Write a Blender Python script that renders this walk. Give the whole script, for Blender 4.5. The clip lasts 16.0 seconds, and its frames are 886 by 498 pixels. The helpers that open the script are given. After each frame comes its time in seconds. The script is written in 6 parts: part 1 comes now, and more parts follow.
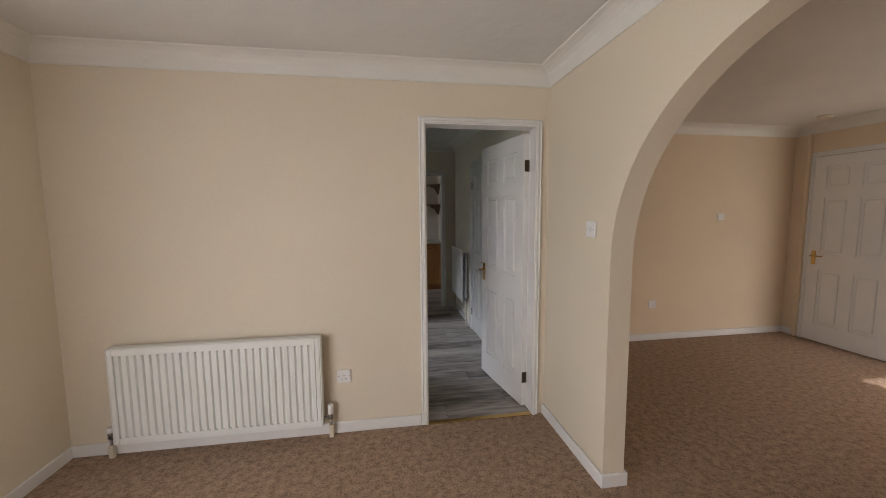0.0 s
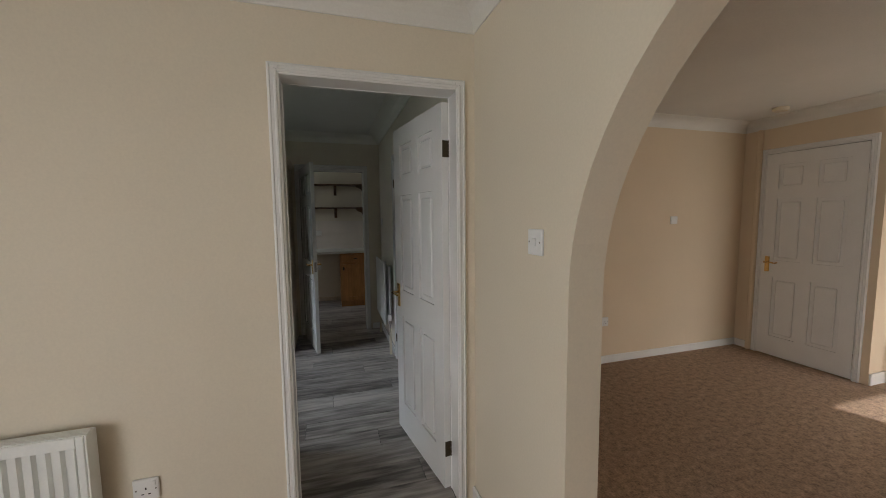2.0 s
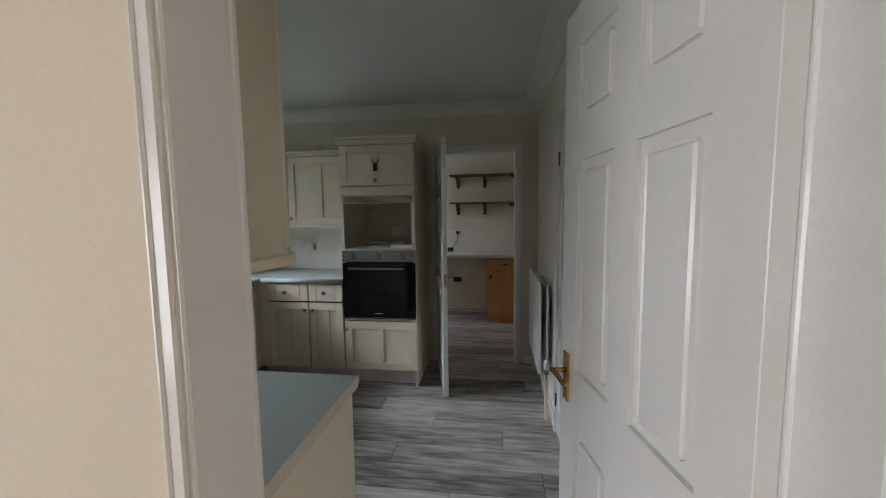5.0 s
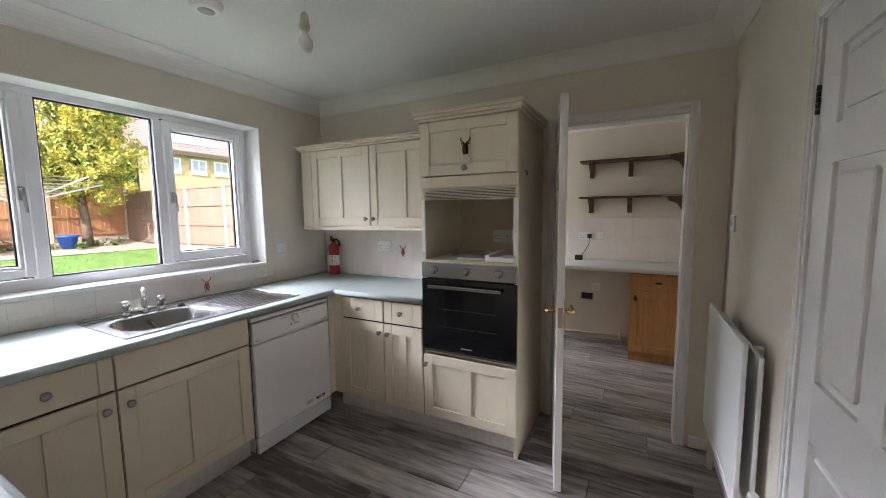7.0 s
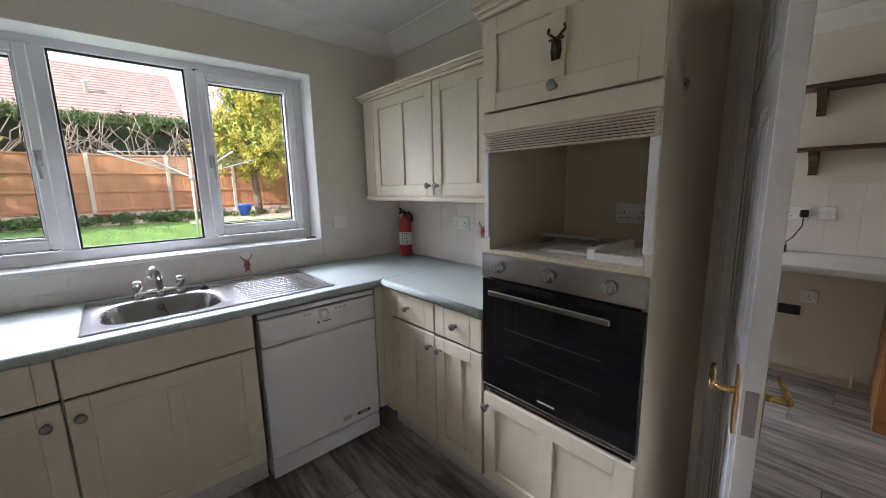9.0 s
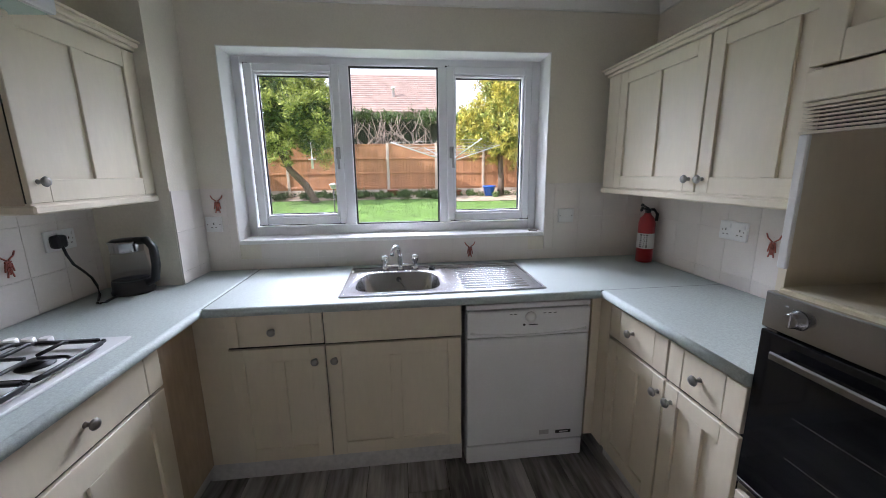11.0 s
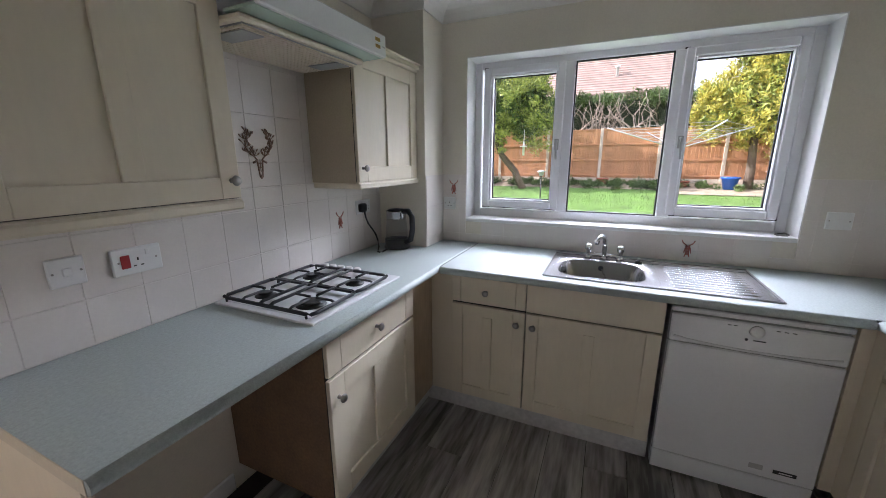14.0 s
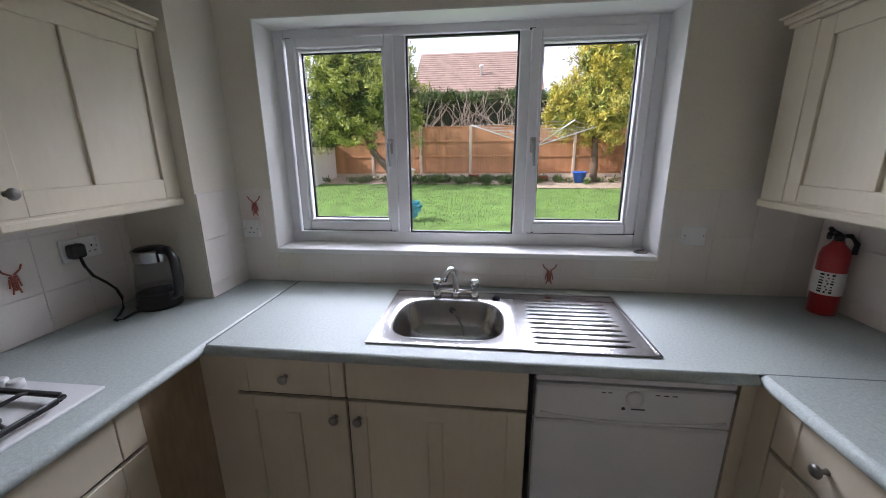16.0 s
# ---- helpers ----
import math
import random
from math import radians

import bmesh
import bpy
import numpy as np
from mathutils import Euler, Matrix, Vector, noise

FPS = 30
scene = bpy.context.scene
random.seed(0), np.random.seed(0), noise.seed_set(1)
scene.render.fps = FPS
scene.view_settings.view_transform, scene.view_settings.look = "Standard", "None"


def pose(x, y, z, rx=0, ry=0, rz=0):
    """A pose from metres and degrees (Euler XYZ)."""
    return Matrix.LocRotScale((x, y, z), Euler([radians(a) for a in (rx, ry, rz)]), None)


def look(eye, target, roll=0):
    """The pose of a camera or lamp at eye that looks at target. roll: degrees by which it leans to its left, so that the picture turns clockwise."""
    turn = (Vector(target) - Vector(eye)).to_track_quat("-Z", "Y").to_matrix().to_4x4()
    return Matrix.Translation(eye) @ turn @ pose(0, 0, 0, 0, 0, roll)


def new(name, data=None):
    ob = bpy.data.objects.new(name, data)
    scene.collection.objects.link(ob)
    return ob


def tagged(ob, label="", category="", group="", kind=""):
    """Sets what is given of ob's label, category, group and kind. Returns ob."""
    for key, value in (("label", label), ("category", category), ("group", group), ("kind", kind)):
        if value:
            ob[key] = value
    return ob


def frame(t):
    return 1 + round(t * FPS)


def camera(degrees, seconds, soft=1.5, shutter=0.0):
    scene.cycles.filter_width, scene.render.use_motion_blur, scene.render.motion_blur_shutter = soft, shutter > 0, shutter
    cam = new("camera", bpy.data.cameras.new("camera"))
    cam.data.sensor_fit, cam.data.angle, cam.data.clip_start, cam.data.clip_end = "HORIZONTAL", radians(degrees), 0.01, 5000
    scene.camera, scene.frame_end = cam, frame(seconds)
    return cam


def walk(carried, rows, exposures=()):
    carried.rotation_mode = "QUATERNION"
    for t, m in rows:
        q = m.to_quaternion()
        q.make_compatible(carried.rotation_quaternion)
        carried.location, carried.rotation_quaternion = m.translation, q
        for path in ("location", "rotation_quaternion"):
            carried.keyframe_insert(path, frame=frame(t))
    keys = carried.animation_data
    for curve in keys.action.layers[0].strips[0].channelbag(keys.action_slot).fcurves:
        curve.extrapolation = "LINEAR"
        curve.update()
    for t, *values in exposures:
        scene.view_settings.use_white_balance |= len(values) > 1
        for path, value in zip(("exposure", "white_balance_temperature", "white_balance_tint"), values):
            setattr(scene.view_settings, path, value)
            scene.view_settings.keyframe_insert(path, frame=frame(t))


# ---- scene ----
cam = camera(100.2, 16.0, soft=0.9)
SKY, SUN, LAMP_K, LAMP_W, LAMP_F, LAMP_U = 0.15, 5.0, 390, 41, 34, 5
EXPO = [(0.0, -0.05, 6150, 18), (1.5, -0.35, 6100, 14), (3.0, -0.25, 5850, 11), (4.2, -0.2, 5800, 11), (6.3, 1.35, 6150, 22), (8.2, 1.15, 6100, 22),
        (10.3, 0.92, 5850, 22), (13.0, 0.98, 5950, 23), (14.0, 0.98, 5900, 23), (15.0, 0.9, 5950, 23), (15.5, 0.78, 5980, 23), (16.0, 0.4, 6050, 24)]
PATH = [
    (0, (0.705, 0.531, 1.439), (1.011, 2.498, 1.243), -0.4),
    (0.5, (0.835, 0.649, 1.435), (1.442, 2.545, 1.241), -0.6),
    (1, (0.997, 0.828, 1.437), (1.723, 2.684, 1.262), -0.7),
    (1.5, (1.023, 1.06, 1.429), (1.747, 2.916, 1.254), -0.6),
    (2, (1.146, 1.285, 1.434), (1.721, 3.193, 1.257), -0.6),
    (2.5, (1.392, 1.497, 1.448), (1.601, 3.477, 1.263), -0.8),
    (3, (1.446, 1.62, 1.432), (1.318, 3.607, 1.251), -0.5),
    (3.5, (1.412, 1.842, 1.413), (1.176, 3.819, 1.224), -0.4),
    (4, (1.378, 2.083, 1.418), (1.133, 4.059, 1.227), -0.3),
    (4.2, (1.366, 2.171, 1.414), (1.129, 4.148, 1.229), -0.6),
    (6.3, (1.315, 3.142, 1.453), (0.708, 5.038, 1.263), -0.8),
    (6.5, (1.329, 3.236, 1.46), (0.617, 5.095, 1.269), -0.8),
    (7, (1.289, 3.441, 1.444), (0.373, 5.208, 1.249), -0.7),
    (7.5, (1.179, 3.678, 1.428), (0.124, 5.364, 1.216), -0.7),
    (8, (1.124, 3.897, 1.407), (-0.039, 5.497, 1.114), -0.8),
    (8.2, (1.119, 4.0, 1.395), (-0.111, 5.548, 1.093), -0.7),
    (10.3, (0.933, 4.588, 1.432), (-0.891, 5.312, 1.044), -1.4),
    (10.5, (0.912, 4.568, 1.439), (-0.959, 5.153, 1.046), -0.9),
    (11, (0.915, 4.506, 1.444), (-1.032, 4.719, 1.039), -0.7),
    (11.5, (0.932, 4.454, 1.441), (-1.023, 4.334, 1.038), -0.8),
    (12, (0.969, 4.416, 1.441), (-0.936, 3.957, 1.041), -0.6),
    (12.5, (1.022, 4.39, 1.449), (-0.775, 3.609, 1.051), -0.4),
    (13, (1.09, 4.388, 1.422), (-0.585, 3.37, 1.024), -0.6),
    (13.5, (1.153, 4.424, 1.418), (-0.471, 3.34, 0.987), -0.4),
    (14, (1.137, 4.485, 1.469), (-0.637, 3.689, 1.002), -0.2),
    (14.5, (0.944, 4.605, 1.478), (-0.95, 4.18, 0.995), -0.9),
    (15, (0.696, 4.712, 1.483), (-1.223, 4.435, 0.995), -0.8),
    (15.5, (0.531, 4.71, 1.5), (-1.391, 4.466, 1.004), -0.8),
    (16, (0.411, 4.608, 1.525), (-1.514, 4.387, 1.03), -0.4),
]
walk(cam, [(t, look(eye, target, roll)) for t, eye, target, roll in PATH], EXPO)

# ---- light ----
world = bpy.data.worlds.new("world")
scene.world = world
world.use_nodes = True
wn = world.node_tree.nodes
sky = wn.new("ShaderNodeTexSky")
sky.sky_type, sky.sun_disc = "NISHITA", False
sky.dust_density = 2.5
SUN_EL, SUN_DIR = radians(34), Vector((0.28, -0.96, 0.0))
sky.sun_elevation, sky.sun_rotation = SUN_EL, math.atan2(SUN_DIR.x, SUN_DIR.y)
wn["Background"].inputs["Strength"].default_value = SKY
haze = wn.new("ShaderNodeMix")
haze.data_type = "RGBA"
haze.inputs["Factor"].default_value, haze.inputs["B"].default_value = 0.6, (9.0, 9.3, 9.8, 1)
world.node_tree.links.new(sky.outputs[0], haze.inputs["A"])
world.node_tree.links.new(haze.outputs["Result"], wn["Background"].inputs["Color"])
sun = new("sun", bpy.data.lights.new("sun", "SUN"))
sun.data.energy, sun.data.angle, sun.data.color = SUN, radians(0.6), (1, 0.95, 0.87)
sun.matrix_world = look(Vector((0, 0, 30)), Vector((0, 0, 30)) - Vector((SUN_DIR.x * math.cos(SUN_EL), SUN_DIR.y * math.cos(SUN_EL), math.sin(SUN_EL))))


def window_light(eye, target, w, h, power, colour):
    data = bpy.data.lights.new("window_light", "AREA")
    data.shape, data.size, data.size_y, data.energy, data.color = "RECTANGLE", w, h, power, colour
    new("window_light", data).matrix_world = look(eye, target)


# added lamp hung over the garden, a fill for the kitchen's skylight
window_light((-5.0, 4.48, 3.95), (1.2, 4.48, 1.0), 4.5, 1.2, LAMP_K, (0.88, 0.95, 1.0))
# added lamps at the other openings, in place of daylight from outside
window_light((-1.25, 7.0, 1.6), (1.0, 7.0, 1.0), 0.8, 0.9, LAMP_U, (0.95, 0.98, 1.0))
window_light((-1.12, 0.45, 0.95), (1.5, 1.3, 0.45), 1.9, 1.5, LAMP_W, (1.0, 0.97, 0.93))
window_light((6.2, 0.28, 1.1), (5.6, 2.4, -0.2), 1.5, 1.7, LAMP_F, (1.0, 0.95, 0.87))


# ---- materials ----
def mat(name, colour, rough=0.5, metal=0.0, var=0.06, scale=4.0, fine=120.0, bump=0.0, bscale=150.0, rand=0.0, clear=0.0, stretch=None, stain=None, tight=False, island=0.0, offset=False):
    m = bpy.data.materials.new(name)
    m.use_nodes = True
    nt = m.node_tree
    n, lk = nt.nodes, nt.links.new
    p = n["Principled BSDF"]
    p.inputs["Roughness"].default_value, p.inputs["Metallic"].default_value = rough, metal
    p.inputs["Coat Weight"].default_value = clear
    geo = n.new("ShaderNodeNewGeometry")
    vec = geo.outputs["Position"]
    if stretch:
        mp = n.new("ShaderNodeMapping")
        mp.inputs["Scale"].default_value = stretch
        lk(vec, mp.inputs["Vector"])
        vec = mp.outputs["Vector"]
    if offset:      # each piece takes its own stretch of the grain
        own, shift, add = n.new("ShaderNodeObjectInfo"), n.new("ShaderNodeMath"), n.new("ShaderNodeVectorMath")
        shift.operation, shift.inputs[1].default_value, add.operation = "MULTIPLY", 57.0, "ADD"
        lk(own.outputs["Random"], shift.inputs[0]), lk(shift.outputs[0], add.inputs[0]), lk(vec, add.inputs[1])
        vec = add.outputs[0]
    a, b = n.new("ShaderNodeTexNoise"), n.new("ShaderNodeTexNoise")
    a.inputs["Scale"].default_value, b.inputs["Scale"].default_value = scale, fine
    a.inputs["Detail"].default_value, b.inputs["Detail"].default_value = 4, 3
    lk(vec, a.inputs["Vector"]), lk(vec, b.inputs["Vector"])
    mix = n.new("ShaderNodeMath")
    mix.operation = "ADD"
    lk(a.outputs["Fac"], mix.inputs[0]), lk(b.outputs["Fac"], mix.inputs[1])
    last = mix.outputs[0]
    if rand:
        info, mad = n.new("ShaderNodeObjectInfo"), n.new("ShaderNodeMath")
        mad.operation, mad.inputs[1].default_value = "MULTIPLY_ADD", rand
        lk(info.outputs["Random"], mad.inputs[0]), lk(last, mad.inputs[2])
        last = mad.outputs[0]
    if island:
        mad = n.new("ShaderNodeMath")
        mad.operation, mad.inputs[1].default_value = "MULTIPLY_ADD", island
        lk(geo.outputs["Random Per Island"], mad.inputs[0]), lk(last, mad.inputs[2])
        last = mad.outputs[0]
        rand = island
    ramp = n.new("ShaderNodeMapRange")
    ramp.inputs["From Min"].default_value, ramp.inputs["From Max"].default_value = 0.82 if tight else 0.6, (1.18 if tight else 1.4) + rand
    ramp.inputs["To Min"].default_value, ramp.inputs["To Max"].default_value = 0, 1
    lk(last, ramp.inputs["Value"])
    cm = n.new("ShaderNodeMix")
    cm.data_type = "RGBA"
    lo = stain or [c * (1 - 2 * var) for c in colour]
    hi = [min(1, c * (1 + var)) for c in colour]
    cm.inputs["A"].default_value, cm.inputs["B"].default_value = (*lo, 1), (*hi, 1)
    lk(ramp.outputs[0], cm.inputs["Factor"])
    lk(cm.outputs["Result"], p.inputs["Base Color"])
    if bump:
        bn, bt = n.new("ShaderNodeBump"), n.new("ShaderNodeTexNoise")
        bt.inputs["Scale"].default_value, bt.inputs["Detail"].default_value = bscale, 4
        bn.inputs["Strength"].default_value, bn.inputs["Distance"].default_value = bump, 0.01
        lk(vec, bt.inputs["Vector"]), lk(bt.outputs["Fac"], bn.inputs["Height"]), lk(bn.outputs["Normal"], p.inputs["Normal"])
    return m


M_WALL = mat("cream_wall_paint", (0.74, 0.66, 0.52), 0.75, var=0.03, scale=1.5, bump=0.03, bscale=45)
M_KWALL = mat("magnolia_paint", (0.72, 0.66, 0.55), 0.7, var=0.04, scale=2, bump=0.1, bscale=60)
M_FAR = mat("warm_cream_paint", (0.73, 0.60, 0.43), 0.75, var=0.03, scale=1.5, bump=0.03, bscale=45)
M_CEIL = mat("white_ceiling", (0.72, 0.71, 0.67), 0.8, var=0.04, scale=2, bump=0.5, bscale=11)
M_COVE = mat("white_coving", (0.78, 0.76, 0.70), 0.7, var=0.03, bump=0.05)
M_GLOSS = mat("white_gloss_paint", (0.80, 0.79, 0.76), 0.2, var=0.03, scale=6, bump=0.02, bscale=60)
M_RAD = mat("white_radiator_enamel", (0.80, 0.81, 0.77), 0.3, var=0.02, scale=6)
M_CARPET = mat("brown_carpet", (0.42, 0.29, 0.195), 0.95, var=0.34, scale=26, fine=90, bump=0.5, bscale=220)
M_PLANK = mat("grey_laminate", (0.40, 0.365, 0.335), 0.36, var=0.3, scale=2.4, fine=9, bump=0.05, bscale=60, rand=0.3, stretch=(0.5, 4.2, 1.0), stain=(0.085, 0.074, 0.066), offset=True, tight=True)
M_SUB = mat("dark_joint", (0.05, 0.045, 0.04), 0.9)
M_CAB = mat("cream_painted_wood", (0.71, 0.625, 0.475), 0.42, var=0.025, scale=9, fine=60, bump=0.05, bscale=40, stretch=(1, 1, 0.25))
M_CARC = mat("cream_carcass", (0.62, 0.55, 0.42), 0.5, var=0.06)
# carcass cream darkened to tan: the shaded unit side put into the colour
M_SIDE_SHADE = mat("shaded_side_panel", (0.54, 0.45, 0.32), 0.5, var=0.06)
M_TAN = mat("bare_tan_wood", (0.46, 0.34, 0.22), 0.55, var=0.12, scale=8, fine=50, stretch=(1, 1, 0.2))
M_PLINTH = mat("pale_grey_plinth", (0.60, 0.575, 0.54), 0.5, var=0.12, scale=5, fine=40)
M_BROWN = mat("brown_chipboard", (0.20, 0.115, 0.06), 0.6, var=0.2, scale=8, fine=90)
M_TOP = mat("pale_green_worktop", (0.43, 0.475, 0.45), 0.6, var=0.12, scale=110, fine=330)
M_TOP.node_tree.nodes["Principled BSDF"].inputs["Specular IOR Level"].default_value = 0.3
M_WTOP = mat("off_white_worktop", (0.70, 0.69, 0.65), 0.5, var=0.05)
M_TOPEDGE = mat("dark_joint_strip", (0.13, 0.14, 0.13), 0.5)
M_TILE = mat("cream_glazed_tile", (0.76, 0.70, 0.64), 0.16, var=0.03, scale=9, rand=0.25, bump=0.06, bscale=14)
M_GROUT = mat("grout", (0.74, 0.68, 0.62), 0.9, var=0.05)
M_STEEL = mat("brushed_steel", (0.43, 0.42, 0.42), 0.22, 1.0, var=0.03, scale=3, fine=30, stretch=(1, 3, 1))
M_CHROME = mat("chrome", (0.8, 0.8, 0.8), 0.07, 1.0, var=0.02)
M_NICKEL = mat("satin_nickel", (0.34, 0.32, 0.295), 0.3, 1.0, var=0.08)
M_BRASS = mat("brass", (0.72, 0.50, 0.20), 0.22, 1.0, var=0.1)
M_HINGE = mat("dark_bronze", (0.10, 0.075, 0.045), 0.4, 0.8, var=0.2)
M_BLACK = mat("black_plastic", (0.012, 0.012, 0.013), 0.35, var=0.1)
M_DARK = mat("dark_void", (0.03, 0.026, 0.022), 0.8, var=0.1)
M_OVENGLASS = mat("black_oven_glass", (0.008, 0.008, 0.009), 0.06, var=0.1)
M_IRON = mat("black_enamelled_iron", (0.015, 0.015, 0.016), 0.4, var=0.2, fine=80)
M_WHITE = mat("white_plastic", (0.80, 0.79, 0.76), 0.35, var=0.02)
M_DW = mat("white_appliance_enamel", (0.78, 0.78, 0.77), 0.25, var=0.02)
M_UPVC = mat("white_upvc", (0.84, 0.84, 0.85), 0.25, var=0.02)
M_GREYPL = mat("grey_plastic", (0.40, 0.40, 0.38), 0.4)
M_RED = mat("red_enamel", (0.38, 0.022, 0.026), 0.3, var=0.06)
M_REDDECOR = mat("rust_red_print", (0.45, 0.13, 0.09), 0.4, var=0.25, scale=60)
M_ANTLER = mat("brown_print", (0.32, 0.20, 0.14), 0.5, var=0.25, scale=60)
M_GREYPRINT = mat("grey_print", (0.45, 0.44, 0.42), 0.5)
M_OAK = mat("honey_pine", (0.46, 0.215, 0.07), 0.4, var=0.18, scale=10, fine=50, stretch=(1, 1, 0.12), bump=0.04)
M_SHELF = mat("dark_stained_wood", (0.095, 0.045, 0.02), 0.45, var=0.25, scale=9, fine=50, stretch=(0.2, 1, 1))
M_HOODGL = mat("pale_green_plastic", (0.50, 0.62, 0.53), 0.25, var=0.03)
M_PAPER = mat("white_paper", (0.75, 0.74, 0.72), 0.7, var=0.05)
M_YELLOW = mat("yellowed_edge", (0.60, 0.52, 0.34), 0.6, var=0.1)
M_RUBBER = mat("black_rubber", (0.02, 0.02, 0.02), 0.6)
M_GRASS = mat("lawn_grass", (0.15, 0.28, 0.055), 0.9, var=0.35, scale=3, fine=60, bump=0.8, bscale=60)
M_SOIL = mat("gravel_and_soil", (0.48, 0.39, 0.28), 0.95, var=0.3, scale=6, fine=70, bump=0.8, bscale=40)
M_FENCE = mat("orange_fence_board", (0.52, 0.26, 0.125), 0.8, var=0.22, scale=5, fine=40, rand=0.3, stretch=(1, 1, 0.2), bump=0.1)
# side fence: a darker, duller brown than the rear boards
M_FENCE2 = mat("brown_fence_board", (0.27, 0.19, 0.145), 0.85, var=0.2, scale=5, fine=40, rand=0.3, stretch=(1, 1, 0.2), bump=0.1)
M_POST = mat("concrete_post", (0.55, 0.47, 0.37), 0.85, var=0.1, fine=60)
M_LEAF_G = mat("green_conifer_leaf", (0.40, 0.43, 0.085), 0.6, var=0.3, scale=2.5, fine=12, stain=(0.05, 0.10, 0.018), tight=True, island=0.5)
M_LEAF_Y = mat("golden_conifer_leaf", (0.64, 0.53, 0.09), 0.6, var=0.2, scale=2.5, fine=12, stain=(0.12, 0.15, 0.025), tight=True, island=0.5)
# also colours the green conifer's inner clumps, as painted shade
M_LEAF_D = mat("dark_leaf_and_crown_shade", (0.09, 0.15, 0.03), 0.6, var=0.3, scale=2.5, fine=12, stain=(0.02, 0.04, 0.01), tight=True, island=0.5)
# pale base colour paints the sky's reflection on the far house panes
M_PALEGLASS = mat("painted_sky_pane", (0.42, 0.46, 0.50), 0.12, var=0.1)
M_SOLAR = mat("blue_grey_solar_glass", (0.30, 0.36, 0.43), 0.15, var=0.1)
M_HEDGE_SHADE = mat("hedge_depth_shade", (0.028, 0.045, 0.014), 0.8, var=0.4)
M_BARK = mat("bark", (0.16, 0.115, 0.08), 0.9, var=0.3, scale=12, bump=0.6, bscale=30)
M_TWIG = mat("bare_twig", (0.40, 0.33, 0.26), 0.9, var=0.3)
M_ROOF = mat("red_roof_tile", (0.37, 0.265, 0.215), 0.85, var=0.25, scale=3, fine=20)
M_BRICK = mat("yellow_brick", (0.58, 0.44, 0.25), 0.85, var=0.2, scale=3, fine=30)
M_BLUE = mat("blue_glazed_pot", (0.02, 0.11, 0.50), 0.3, var=0.1)
M_TEAL = mat("teal_foil", (0.06, 0.36, 0.46), 0.5, var=0.2, scale=20)
M_TERRA = mat("terracotta", (0.36, 0.10, 0.06), 0.7, var=0.15)
M_ALU = mat("aluminium_pole", (0.6, 0.61, 0.62), 0.35, 0.8)
M_COPPER = mat("painted_pipe", (0.70, 0.62, 0.48), 0.5)


def glass_mat(name, colour=(1, 1, 1)):
    m = bpy.data.materials.new(name)
    m.use_nodes = True
    p = m.node_tree.nodes["Principled BSDF"]
    p.inputs["Base Color"].default_value = (*colour, 1)
    p.inputs["Roughness"].default_value, p.inputs["Transmission Weight"].default_value, p.inputs["IOR"].default_value = 0.0, 1.0, 1.45
    return m


M_GLASS = glass_mat("window_glass")
M_KGLASS = mat("kettle_glass", (0.30, 0.31, 0.31), 0.06, var=0.02)
M_KGLASS.node_tree.nodes["Principled BSDF"].inputs["Alpha"].default_value = 0.10

# ---- mesh tools ----
ORG = {}


def box(bm, x0, x1, y0, y1, z0, z1, bev=0.0, F=None, seg=1):
    vs = [bm.verts.new((x, y, z)) for x in (min(x0, x1), max(x0, x1)) for y in (min(y0, y1), max(y0, y1)) for z in (min(z0, z1), max(z0, z1))]
    fs = [bm.faces.new([vs[i] for i in q]) for q in ((0, 1, 3, 2), (4, 6, 7, 5), (0, 4, 5, 1), (2, 3, 7, 6), (0, 2, 6, 4), (1, 5, 7, 3))]
    if F is not None:
        bmesh.ops.transform(bm, matrix=F, verts=vs)
    if bev:
        bmesh.ops.bevel(bm, geom=list({e for f in fs for e in f.edges}), offset=bev, segments=seg, affect="EDGES", profile=0.5)
    return bm


def bx(*a, **k):
    return box(bmesh.new(), *a, **k)


def frame_of(origin, facing):
    """Local u to the viewer's right, v up, w towards the viewer, for a front that faces +x, +y, -y or -x."""
    u, w = {"+x": ((0, 1, 0), (1, 0, 0)), "+y": ((-1, 0, 0), (0, 1, 0)), "-y": ((1, 0, 0), (0, -1, 0)), "-x": ((0, -1, 0), (-1, 0, 0))}[facing]
    m = Matrix((u, (0, 0, 1), w)).transposed().to_4x4()
    m.translation = origin
    return m


def prism(bm, pts, axis, a0, a1, F=None):
    def at(p, a):
        return {"x": (a, p[0], p[1]), "y": (p[0], a, p[1]), "z": (p[0], p[1], a)}[axis]
    lo, hi = [bm.verts.new(at(p, a0)) for p in pts], [bm.verts.new(at(p, a1)) for p in pts]
    bm.faces.new(lo), bm.faces.new(hi[::-1])
    for i in range(len(pts)):
        j = (i + 1) % len(pts)
        bm.faces.new((lo[i], hi[i], hi[j], lo[j]))
    if F is not None:
        bmesh.ops.transform(bm, matrix=F, verts=lo + hi)
    return bm


def lathe(bm, prof, F=None, n=20):
    rings = [[bm.verts.new((r * math.cos(2 * math.pi * i / n), r * math.sin(2 * math.pi * i / n), z)) for i in range(n)] for r, z in prof]
    for a, b in zip(rings, rings[1:]):
        for i in range(n):
            bm.faces.new((a[i], a[(i + 1) % n], b[(i + 1) % n], b[i])).smooth = True
    bm.faces.new(rings[0][::-1]), bm.faces.new(rings[-1])
    if F is not None:
        bmesh.ops.transform(bm, matrix=F, verts=[v for r in rings for v in r])
    return bm


